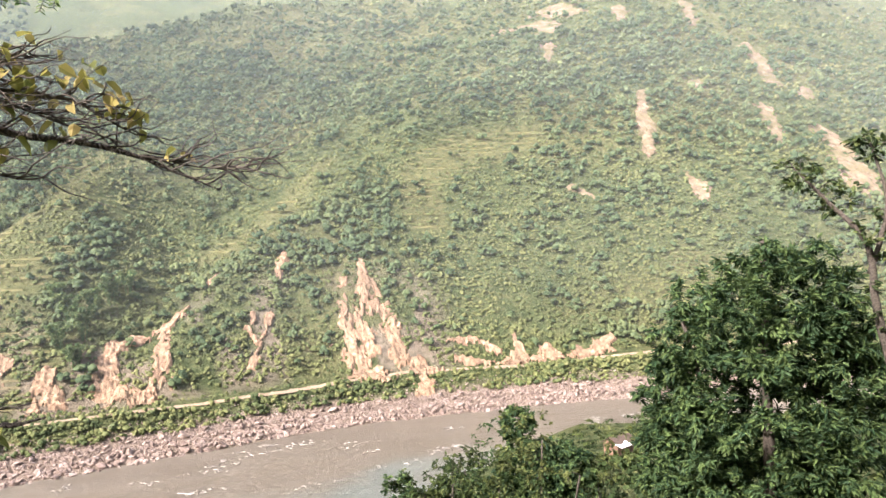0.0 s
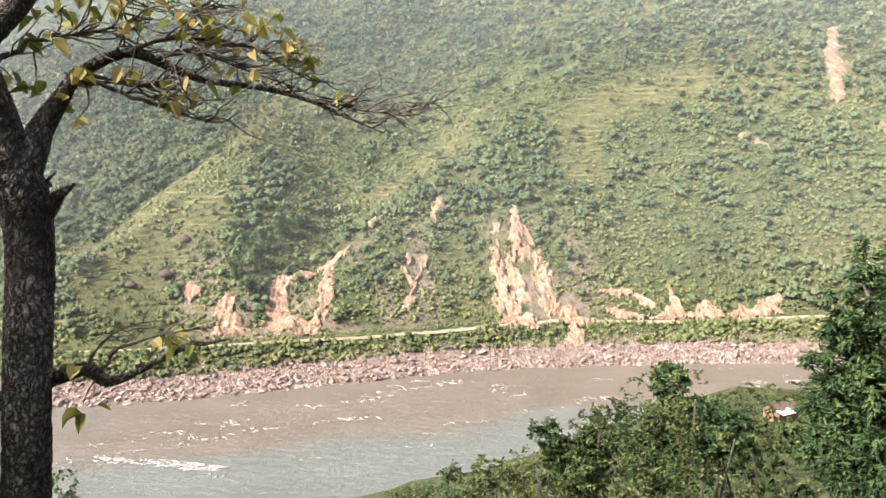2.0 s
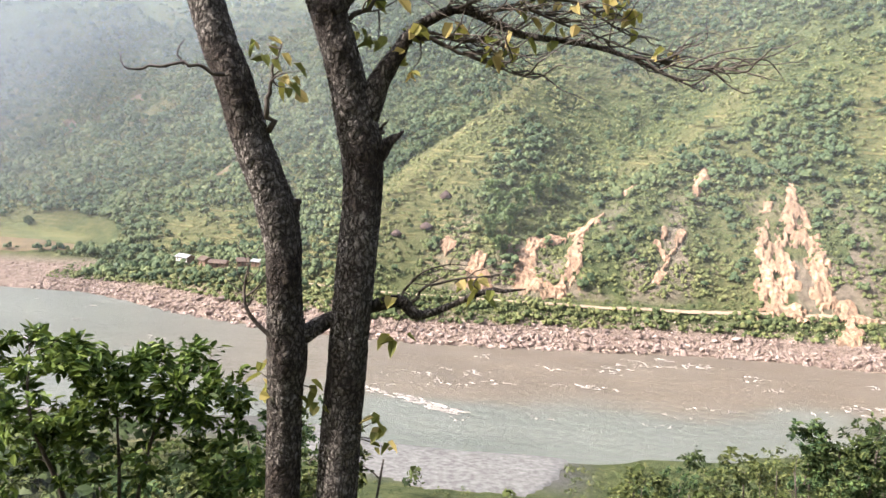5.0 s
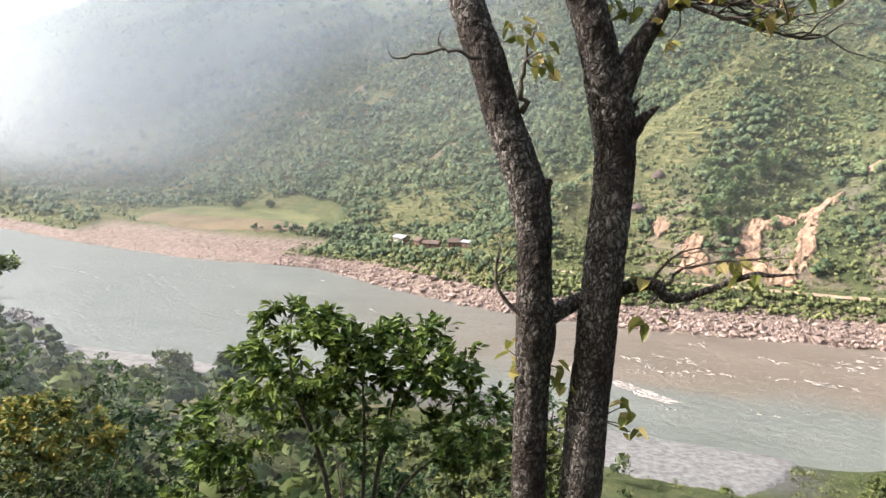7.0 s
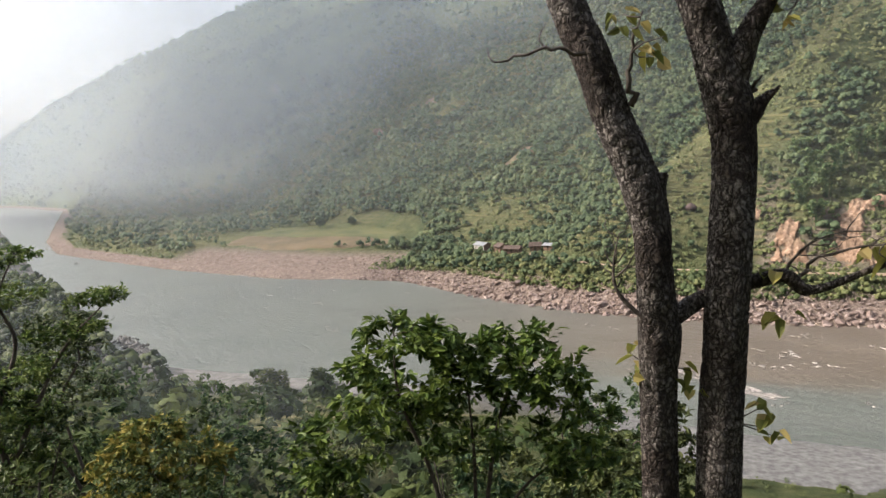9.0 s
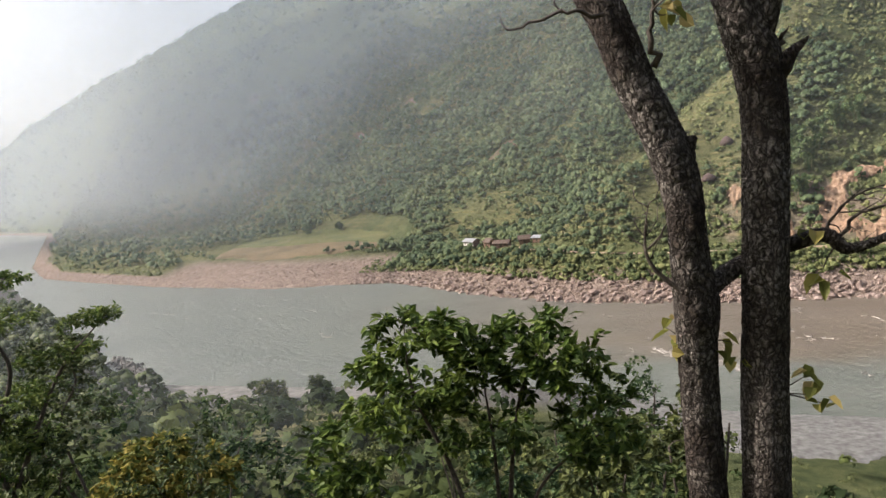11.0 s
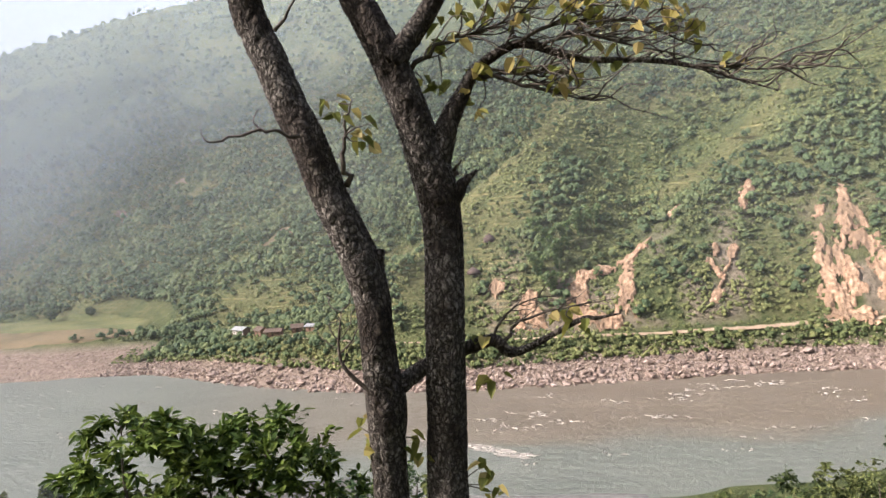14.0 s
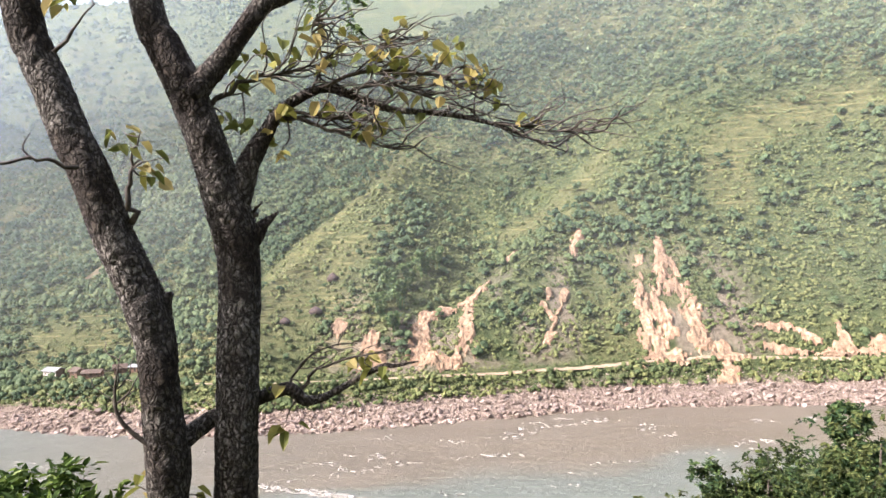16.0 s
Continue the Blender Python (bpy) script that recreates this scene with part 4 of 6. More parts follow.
# ---- boulders along the far bank ----
ICO = [(0, -0.526, 0.851), (0, 0.526, 0.851), (0, -0.526, -0.851), (0, 0.526, -0.851), (0.851, 0, 0.526), (0.851, 0, -0.526),
       (-0.851, 0, 0.526), (-0.851, 0, -0.526), (0.526, 0.851, 0), (-0.526, 0.851, 0), (0.526, -0.851, 0), (-0.526, -0.851, 0)]
ICO_FACES = [(0, 4, 1), (0, 1, 6), (0, 6, 11), (0, 11, 10), (0, 10, 4), (4, 10, 5), (4, 5, 8), (4, 8, 1), (1, 8, 9), (1, 9, 6),
             (6, 9, 7), (6, 7, 11), (11, 7, 2), (11, 2, 10), (10, 2, 5), (3, 8, 5), (3, 9, 8), (3, 7, 9), (3, 2, 7), (3, 5, 2)]


def rock_cloud(rng, c, size):
    k = len(c)
    v = np.array(ICO)[None] * rng.uniform(0.6, 1.25, (k, 12, 1)) * (size[:, None] * rng.uniform(0.55, 1.35, (k, 3)))[:, None]
    a = rng.uniform(0, 2 * np.pi, k)
    ca, sa = np.cos(a)[:, None], np.sin(a)[:, None]
    x, y, z = v[..., 0], v[..., 1], v[..., 2] * 0.75
    tilt = rng.uniform(-0.6, 0.6, k)[:, None]
    y, z = y * np.cos(tilt) - z * np.sin(tilt), y * np.sin(tilt) + z * np.cos(tilt)
    v = np.stack([x * ca - y * sa, x * sa + y * ca, z], -1) + c[:, None]
    f = np.array(ICO_FACES)[None] + np.arange(k)[:, None, None] * 12
    return v.reshape(-1, 3), f.reshape(-1, 3)


def bank_places(rng, count, x0, x1, d0, d1):
    p = smooth_line([q for q in FAR_BANK if -850 < q[0] < 300], 24)
    p = p[(p[:, 0] > x0) & (p[:, 0] < x1)]
    k = rng.randint(0, len(p) - 1, count)
    q = p[k] + (p[k + 1] - p[k]) * rng.rand(count, 1)
    t = p[k + 1] - p[k]
    side = np.stack([-t[:, 1], t[:, 0]], -1) / (np.linalg.norm(t, axis=1)[:, None] + 1e-9)
    d = rng.uniform(d0, d1, count)
    q = q + side * d[:, None]
    return q[:, 0], q[:, 1], d


rng = np.random.RandomState(21)
x, y, d = bank_places(rng, 6200, -215, 230, -1.5, 17.0)
size = rng.uniform(0.2, 0.9, len(x)) ** 1.4 * (1.1 - 0.045 * d) + 0.12
v, f = rock_cloud(rng, np.stack([x, y, np.maximum(land(x, y), -0.2) + size * 0.25], -1), size)
bank = thing("rock_bank", mesh_of("rock_bank", v, f, M_ROCK), "tumbled pinkish boulders along the water", "rocks", kind="stuff")
x, y, d = bank_places(rng, 2600, -640, -190, -1.0, 30.0)
keep = (x > -372) | (d < 12)
x, y, d = x[keep], y[keep], d[keep]
size = rng.uniform(0.15, 0.6, len(x))
v, f = rock_cloud(rng, np.stack([x, y, np.maximum(land(x, y), -0.2) + size * 0.2], -1), size)
thing("beach_stones", mesh_of("beach_stones", v, f, M_ROCK), "small stones on a sandy pink beach", "rocks", kind="stuff")
x, y, d = bank_places(rng, 170, -160, 200, -0.5, 11)
shapes = []
for k in range(9):
    v, f = rock_cloud(rng, np.zeros((1, 3)), np.ones(1))
    shapes.append(mesh_of("boulder", v, f, M_ROCK))
for k in range(len(x)):
    s = rng.uniform(0.85, 1.6)
    ob = tagged(new("boulder", shapes[k % 9]), "large angular pinkish boulder among smaller rocks", "boulder", "boulders on the bank")
    ob.matrix_world = Matrix.LocRotScale((x[k], y[k], max(float(land(x[k], y[k])), -0.2) + 0.3 * s), Euler((0, 0, rng.uniform(0, 6.3))), (s, s, s))
ob = tagged(new("boulder", shapes[3]), "single pale boulder lying above the stony bank", "boulder", "boulders on the bank")
ob.matrix_world = Matrix.LocRotScale((-124, 229, float(land(-124, 229)) + 0.8), Euler((0, 0, 1)), (2.2, 1.8, 1.9))

# a low spit of dark rocks off the near bank
s = rng.rand(260)
x, y = -223 + 36 * s + rng.randn(260) * 1.6, 132 - 12 * s + rng.randn(260) * 1.2 - 4 * s * (1 - s)
size = rng.uniform(0.3, 1.0, 260)
v, f = rock_cloud(rng, np.stack([x, y, 0.1 + size * 0.3], -1), size)
thing("rock_spit", mesh_of("rock_spit", v, f, M_DARKROCK), "low spit of dark wet rocks in the water", "rocks", kind="stuff")

# ---- plants on the far side ----
rng = np.random.RandomState(11)
HOUSES = [(-162, 269), (-150.5, 263.5), (-141.5, 260.5), (-132.5, 258.5), (-126, 262)]
x, y, r = open_slopes(rng, 105000, (-60, 66), (-9.5, 19.5), 900.0)
far, wood = line_distance(x, y, FAR_BANK), forest(x, y)
field = (x < -205) & (x > -376) & (far < 30 + 20 * fbm(x, y, 20.0)) | (np.hypot((x + 300) / 80, (y - 306) / 38) < 0.95)
open_by = belt(x, y, CRESTS)
torn = step(24, 28, far) * step(80, 56, far) * step(-60, -44, x) * step(175, 130, x)
keep = (far > 13) & (np.abs(line_distance(x, y, ROAD)) > np.where(x < -165, 5.0, 2.2)) & (bare(x, y) < 0.5) & ~field
keep &= rng.rand(len(x)) < np.clip((r / 430) ** 1.1, 0.5, 0.85) * (0.7 + 0.3 * wood) * (1 - 0.6 * open_by) * (1 - 0.25 * torn)
for hx, hy in HOUSES:
    keep &= ~((np.hypot(x - hx, y - hy) < 5.5) | ((np.abs(x - hx + 0.3 * (hy - y)) < 5.0) & (y < hy) & (y > hy - 13)))
x, y, r, wood, far = x[keep], y[keep], r[keep], wood[keep], far[keep]
tall = (rng.rand(len(x)) < (0.02 + 0.43 * wood) * (1 - 0.6 * torn[keep])) & (far > 24)
grow = 1 + 0.7 * step(330, 560, r)
shade = np.clip(0.27 + 0.5 * fbm(x + 70, y, 16.0, 2) + 0.26 * (rng.rand(len(x)) - 0.5), 0, 1)
for near_by, name, label, lumps in ((True, "hillside_scrub", "dense green scrub over a steep hillside", 2), (False, "high_scrub", "hazy green scrub high on the hillside", 2)):
    low = ~tall & ((r < 430) == near_by)
    crowns(name, label, M_SHRUB, rng, x[low], y[low], rng.uniform(0.45, 1.4, low.sum()) * grow[low], lumps, lift=0.25, size=0.64, shade=shade[low])
for near_by, name, label, lumps in ((True, "hillside_trees", "scattered dark green trees on a steep hillside", 8), (False, "high_trees", "hazy dark green trees high on the slope", 4)):
    high = tall & ((r < 430) == near_by)
    crowns(name, label, M_FOREST, rng, x[high], y[high], rng.uniform(1.1, 2.7, high.sum()) * grow[high], lumps, lift=0.75, size=0.46, tall=1.15, shade=shade[high])
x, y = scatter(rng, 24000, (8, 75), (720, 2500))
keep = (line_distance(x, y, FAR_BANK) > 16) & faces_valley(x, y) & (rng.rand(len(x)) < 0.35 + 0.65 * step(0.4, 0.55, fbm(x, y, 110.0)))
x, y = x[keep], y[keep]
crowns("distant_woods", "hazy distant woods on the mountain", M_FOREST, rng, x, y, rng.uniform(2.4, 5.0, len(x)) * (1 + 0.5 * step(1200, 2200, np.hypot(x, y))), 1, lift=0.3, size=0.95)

# thicket between the boulders and the track, and round the houses
x, y, d = bank_places(rng, 3300, -215, 210, 11.0, 20.5)
keep = (bare(x, y) < 0.5) & (np.abs(line_distance(x, y, ROAD)) > np.where(x < 20, 1.2, 2.2))
x, y = x[keep], y[keep]
crowns("bank_thicket", "dense green thicket above the boulder bank", M_SHRUB, rng, x, y, (0.25 + 1.3 * rng.rand(len(x)) ** 2.2) * (0.6 + 0.9 * fbm(x, y, 14.0, 2)), 4, lift=0.4, size=0.5)
x, y, d = bank_places(rng, 1700, -215, 210, 19.0, 33.0)
keep = (bare(x, y) < 0.5) & (np.abs(line_distance(x, y, ROAD)) > 1.9)
x, y = x[keep], y[keep]
crowns("track_scrub", "low olive green scrub beside the track", M_SHRUB, rng, x, y, rng.uniform(0.35, 1.0, len(x)), 2, lift=0.3, size=0.6)
x, y = rng.uniform(-205, -85, 900), rng.uniform(232, 300, 900)
d = line_distance(x, y, FAR_BANK)
keep = (d > 14) & (np.abs(line_distance(x, y, ROAD)) > np.where(x < -165, 5.0, 2.4))
for hx, hy in HOUSES:
    keep &= ~((np.hypot(x - hx, y - hy) < 5.5) | ((np.abs(x - hx + 0.3 * (hy - y)) < 5.0) & (y < hy) & (y > hy - 13)))
x, y = x[keep], y[keep]
crowns("hamlet_bushes", "green bushes and small trees round the houses", M_FOREST, rng, x, y, rng.uniform(0.7, 2.3, len(x)), 6, lift=0.8, size=0.5)


# ---- trees ----
def lit_root(name, label, category, x, y, group=""):
    return thing(name, None, label, category, group, at=(x, y, float(land(x, y)) - 0.15))


def grown_tree(name, label, base, stems, masses, leaf, leaves, material, bark=None, seed=1, twig=0.012, sag=0.1, hang=0.25, flat=0.6, group="", category="tree"):
    """A tree grown from its base: stems are rows of points with radii; masses are (centre, radii, twigs) of foliage that branches reach out to.
    leaf: length and width of a leaf or frond; leaves: how many to a twig."""
    rng = np.random.RandomState(seed)
    root = lit_root(name, label, category, *base, group)
    o = np.array(root.location)
    wood, limbs = Pile(), Pile()
    nodes = []
    for rows in stems:
        line = smooth_line(np.array(rows, float) - [*o, 0], 9)
        line[:, :2] += (rng.rand(len(line), 2) - 0.5) * line[:, 3:4] * 0.25
        tube(wood, line, 9, 0.12, rng)
        nodes.extend(line[len(line) // 3:])
    part("trunk", wood.mesh("trunk", bark or M_TWIG, True), root)
    ends = []
    for centre, radii, count in masses:
        d = unit(rng.randn(count, 3)) * rng.uniform(0.35, 1.0, (count, 1)) ** 0.5
        ends.append(np.array(centre) - o + d * radii)
    ends = np.concatenate(ends)
    nodes = np.array(nodes)
    order = np.argsort(np.min(np.linalg.norm(ends[:, None] - nodes[None, :, :3], axis=2), axis=1))
    at, along = [], []
    for k in order:
        e = ends[k]
        gap = e - nodes[:, :3]
        cost = np.linalg.norm(gap, axis=1) + 1.2 * np.clip(-gap[:, 2], 0, None)
        s = nodes[np.argmin(cost)]
        span = np.linalg.norm(e - s[:3])
        r0 = min(s[3] * 0.75, twig * (1 + span * 0.9))
        mid = (s[:3] + e) / 2 + rng.randn(3) * span * 0.09 + [0, 0, sag * span]
        line = smooth_line([(*s[:3], r0), (*mid, r0 * 0.75), (*e, r0 * 0.45)], 3)
        tube(limbs, line, 4)
        nodes = np.concatenate([nodes, line[2:]])
        d = unit(e - mid)
        n = rng.randint(int(leaves * 0.6), int(leaves * 1.4) + 1)
        back = rng.uniform(-0.1, 0.55, (n, 1)) * min(span, leaf[0] * 4)
        at.append(e - d * back + rng.randn(n, 3) * leaf[0] * 0.22)
        along.append(d * rng.uniform(0.2, 1.0, (n, 1)) + rng.randn(n, 3) * [0.75, 0.75, 0.4] - [0, 0, hang])
    tagged(part("branchwork", limbs.mesh("branchwork", bark or M_TWIG, True), root), kind="stuff")
    at, along = np.concatenate(at), np.concatenate(along)
    up = np.array([0, 0, 1.0]) + rng.randn(len(at), 3) * flat
    v, f = leaf_blades(at, along, up, leaf[0] * rng.uniform(0.55, 1.15, len(at)), leaf[1] * rng.uniform(0.7, 1.15, len(at)))
    part("foliage", toned(mesh_of("foliage", v, f, material), np.repeat(rng.rand(len(at)), 6)), root)
    return root


def stand(x, y, top, r, lean=(0, 0), down=0.3):
    """A simple stem from the ground to a height."""
    z = float(land(x, y)) - down
    return [(x, y, z, r), (x + lean[0] * 0.3, y + lean[1] * 0.3, z + (top - z) * 0.45, r * 0.75), (x + lean[0], y + lean[1], top, r * 0.3)]


# the young broad-leaved tree just below the viewpoint
grown_tree("broadleaf_tree", "young bushy tree with glossy dark green oval leaves", (-4.5, 5.7),
           [[(-4.55, 5.7, 49.4, 0.036), (-4.7, 5.6, 51.4, 0.026), (-5.0, 5.45, 52.5, 0.016), (-5.0, 5.45, 53.2, 0.006)],
            [(-4.45, 5.75, 49.4, 0.034), (-4.3, 5.9, 51.3, 0.025), (-4.1, 6.05, 52.4, 0.015), (-3.75, 6.2, 53.0, 0.006)],
            [(-4.5, 5.75, 49.4, 0.028), (-4.4, 5.85, 51.5, 0.02), (-4.45, 5.9, 52.6, 0.007)],
            [(-4.4, 5.8, 49.4, 0.028), (-4.1, 6.0, 51.2, 0.02), (-3.3, 6.4, 52.0, 0.007)]],
           [((-4.9, 5.45, 52.85), (0.75, 0.6, 0.5), 120), ((-3.9, 6.1, 52.75), (0.7, 0.5, 0.42), 110), ((-5.45, 5.0, 52.1), (0.5, 0.6, 0.5), 60),
            ((-3.45, 6.35, 52.0), (0.45, 0.5, 0.55), 50), ((-4.5, 5.8, 52.2), (0.8, 0.5, 0.4), 50), ((-5.7, 4.9, 51.3), (0.5, 0.5, 0.45), 40)],
           (0.125, 0.058), 15, M_LEAF, seed=5, twig=0.005, hang=0.05, sag=0.12)
# the dense feathery tree downstream
grown_tree("feathery_tree", "tall dense tree with feathery dark green leaves", (14.3, 14.1),
           [stand(14.3, 14.1, 55.0, 0.22, (0.1, -0.1)), stand(14.3, 14.1, 53.0, 0.16, (-1.5, 1.2)), stand(14.4, 14.1, 53.0, 0.16, (1.5, -1.3))],
           [((14.2, 14.1, 51.6), (2.9, 2.7, 3.4), 640), ((14.9, 13.4, 53.0), (1.7, 1.7, 2.2), 220), ((13.0, 15.2, 50.6), (1.5, 1.5, 2.4), 180), ((15.6, 12.6, 50.0), (1.8, 1.8, 3.0), 240), ((14.2, 14.1, 48.0), (2.6, 2.4, 2.2), 200), ((12.7, 15.3, 49.3), (1.2, 1.2, 1.6), 110)],
           (0.25, 0.078), 34, M_PINNATE, seed=8, twig=0.02, hang=0.22, sag=0.06, flat=0.45)
grown_tree("sparse_tree", "sparse crooked tree with small clustered leaves", (14.6, 10.4),
           [[(14.6, 10.4, 46.5, 0.14), (14.2, 10.3, 51.0, 0.11), (13.65, 10.35, 53.4, 0.085), (13.5, 10.4, 54.8, 0.06), (13.1, 10.9, 55.7, 0.045), (12.7, 11.4, 56.5, 0.02)],
            [(13.55, 10.4, 54.2, 0.06), (13.75, 10.1, 55.6, 0.045), (13.6, 10.3, 56.9, 0.02)]],
           [((12.7, 11.4, 56.35), (0.55, 0.5, 0.4), 26), ((13.65, 10.3, 56.85), (0.55, 0.5, 0.35), 26), ((13.2, 10.85, 55.8), (0.5, 0.45, 0.4), 20), ((13.75, 10.2, 55.0), (0.6, 0.6, 0.6), 26), ((13.9, 10.1, 53.6), (0.7, 0.7, 0.7), 26)],
           (0.17, 0.085), 9, M_NEAR, seed=12, twig=0.012, hang=0.1)
# trees on the slope below, downstream
grown_tree("slope_tree", "rounded dark green tree with leggy pale stems", (15.2, 28.2),
           [stand(15.2, 28.2, 46.5, 0.16), stand(15.8, 27.9, 45.6, 0.12, (0.6, -0.4))],
           [((14.9, 28.4, 45.2), (1.6, 1.5, 1.7), 230), ((14.5, 28.6, 47.2), (0.8, 0.8, 0.9), 70), ((16.3, 27.6, 45.2), (1.3, 1.2, 1.3), 120), ((13.8, 28.9, 44.2), (1.2, 1.0, 1.2), 80)],
           (0.26, 0.14), 17, M_PINNATE, seed=21, twig=0.016)
grown_tree("slope_tree", "bushy green tree with a few bare twigs", (9.0, 24.5),
           [stand(8.6, 24.6, 46.3, 0.11), stand(9.2, 24.3, 46.6, 0.1, (0.3, -0.2))],
           [((8.9, 24.5, 45.4), (1.3, 1.1, 1.2), 150), ((9.5, 24.2, 46.3), (0.8, 0.8, 0.7), 60), ((7.9, 24.8, 46.3), (0.5, 0.5, 0.9), 30)],
           (0.22, 0.11), 14, M_NEAR, seed=23, twig=0.014)
grown_tree("bare_shrub", "leafless grey shrub of thin tangled twigs", (7.2, 25.1),
           [stand(7.3, 25.0, 45.0, 0.05, (-0.4, 0.1)), stand(7.4, 25.0, 45.6, 0.04, (0.1, 0.2)), stand(7.3, 25.0, 44.6, 0.04, (-0.9, 0.2))],
           [((6.8, 25.1, 45.2), (0.8, 0.6, 1.1), 60)], (0.05, 0.02), 2, M_AUTUMN, seed=25, twig=0.009, category="shrub")
grown_tree("slope_tree", "small bright green tree on the grassy slope", (4.1, 39.8),
           [stand(4.1, 39.8, 37.5, 0.1)], [((4.1, 39.8, 37.0), (1.8, 1.6, 1.5), 120), ((5.0, 39.5, 36.0), (1.4, 1.2, 1.3), 60)], (0.34, 0.17), 14, M_OLIVE, seed=27, twig=0.016)
# trees on the upstream slope
grown_tree("layered_tree", "open layered tree with flat sprays of green leaves", (-22.6, 9.3),
           [[(-22.6, 9.2, 45.5, 0.11), (-22.9, 9.0, 48.0, 0.085), (-22.4, 9.6, 50.2, 0.06), (-22.6, 9.4, 51.6, 0.04), (-22.3, 9.9, 52.9, 0.015)], [(-22.7, 9.1, 46.5, 0.09), (-22.2, 10.0, 48.6, 0.06), (-22.0, 10.9, 50.0, 0.045), (-21.3, 12.0, 51.2, 0.012)],
            [(-22.8, 9.0, 47.5, 0.06), (-22.9, 8.6, 49.0, 0.04), (-23.2, 8.2, 50.4, 0.015)]],
           [((-22.4, 9.9, 52.8), (0.7, 0.8, 0.25), 40), ((-22.6, 9.5, 51.7), (1.2, 1.2, 0.3), 70), ((-21.4, 11.6, 51.3), (0.8, 1.1, 0.2), 70), ((-21.9, 10.8, 50.4), (1.0, 1.3, 0.2), 80),
            ((-22.4, 9.6, 49.5), (1.4, 1.5, 0.3), 110), ((-22.7, 9.3, 48.3), (1.5, 1.4, 0.5), 110), ((-22.8, 8.8, 47.0), (1.6, 1.4, 0.7), 110)],
           (0.19, 0.095), 11, M_SPRAY, seed=31, twig=0.013, hang=0.05, sag=0.02, flat=0.3)
grown_tree("layered_tree", "slender layered tree behind the open one", (-27.2, 13.5),
           [[(-27.2, 13.5, 43.5, 0.07), (-27.6, 13.2, 46.5, 0.05), (-27.0, 13.8, 48.2, 0.035), (-27.3, 13.4, 49.6, 0.012)]],
           [((-27.2, 13.5, 49.6), (1.6, 1.5, 0.4), 60), ((-27.4, 13.3, 48.4), (1.8, 1.6, 0.5), 70), ((-27.2, 13.5, 47.0), (2.0, 1.8, 0.8), 80)],
           (0.22, 0.11), 12, M_NEAR, seed=32, twig=0.013, hang=0.05, sag=0.02, flat=0.3)
grown_tree("ochre_tree", "small tree turning ochre and yellow among green ones", (-17.5, 10.5),
           [stand(-17.5, 10.5, 48.0, 0.07), stand(-17.4, 10.6, 47.4, 0.05, (0.7, 0.6))],
           [((-17.6, 10.4, 47.9), (1.0, 1.0, 0.6), 90), ((-17.0, 11.2, 47.1), (1.1, 1.1, 0.7), 90), ((-18.0, 9.8, 46.9), (1.2, 1.1, 0.8), 100)],
           (0.22, 0.11), 15, M_AUTUMN, seed=33, twig=0.013)


def slope_tree(turn, r, tilt, wide, material, seed, label, leaf=(0.24, 0.12), twigs=130):
    """A rounded, many-stemmed tree standing on the near slope; tilt tells how high its top reaches against the eye's level."""
    rng = np.random.RandomState(seed)
    x, y = polar(turn, r)
    top, g = 55 + math.tan(radians(tilt)) * r, float(land(x, y))
    tall = max(top - g, 1.5)
    masses = []
    for k in range(10):
        a, d = rng.uniform(0, 6.28), rng.uniform(0.2, 0.85) * wide
        s = wide * rng.uniform(0.4, 0.65)
        masses.append(((x + math.cos(a) * d, y + math.sin(a) * d, top - s * rng.uniform(0.8, 1.2) - 0.1 * min(tall, 5 * wide) * k), (s, s, s * rng.uniform(0.7, 1.0)), twigs // 6))
    stems = [stand(x + rng.uniform(-0.2, 0.2), y + rng.uniform(-0.2, 0.2), max(top - wide * rng.uniform(0.9, 1.5), g + 0.5), 0.02 + 0.006 * tall, (rng.uniform(-0.9, 0.9) * wide, rng.uniform(-0.9, 0.9) * wide)) for k in range(2)]
    return grown_tree("slope_tree", label, (x, y), stems, masses, leaf, 12, material, seed=seed, twig=0.012, group="trees on the near slope")


SLOPE_LABELS = ("bushy mid-green tree on the steep slope", "dark green tree crowded by undergrowth", "light green leafy tree on the slope")
for k, (turn, r, tilt, wide) in enumerate([(-20, 30, -14.5, 1.9), (-25, 37, -13.5, 2.3), (-34, 34, -13.5, 2.2), (-40, 30, -12, 2.2), (-30, 46, -15, 2.6), (-16, 38, -18.5, 2.0), (-11, 31, -20.5, 1.6), (-7, 45, -21.3, 2.0), (-22, 24, -19, 1.7),
                                           (-30, 25, -17.5, 1.8), (50, 20, -18, 1.6), (44, 26, -19.5, 1.9), (59, 18, -17, 1.5), (63, 32, -12.5, 2.4), (36, 22, -21.5, 1.5), (67, 24, -11, 1.9), (55, 42, -15.8, 2.6), (28, 13, -23.0, 1.0), (21, 9, -24.5, 0.8), (34, 11, -24, 0.9), (25.5, 10, -21.5, 0.8), (23.5, 24, -19.5, 1.5), (28, 17, -21, 1.2), (48.6, 166, -15.7, 3.0), (45.0, 170, -16.2, 2.6), (20.3, 42, -18.0, 2.0), (20.0, 12, -20.5, 0.8), (22.5, 13, -21.5, 0.9), (23.8, 30, -19.0, 1.6), (-27.6, 27, -12.0, 1.9), (-24, 29, -14, 1.9), (-19, 26, -16.5, 1.6), (-14, 27, -18.5, 1.6)]):
    slope_tree(turn, r, tilt, wide, (M_NEAR, M_PINNATE, M_OLIVE)[k % 3], 70 + k, SLOPE_LABELS[k % 3], (0.10 + 0.0045 * r, 0.055 + 0.002 * r))

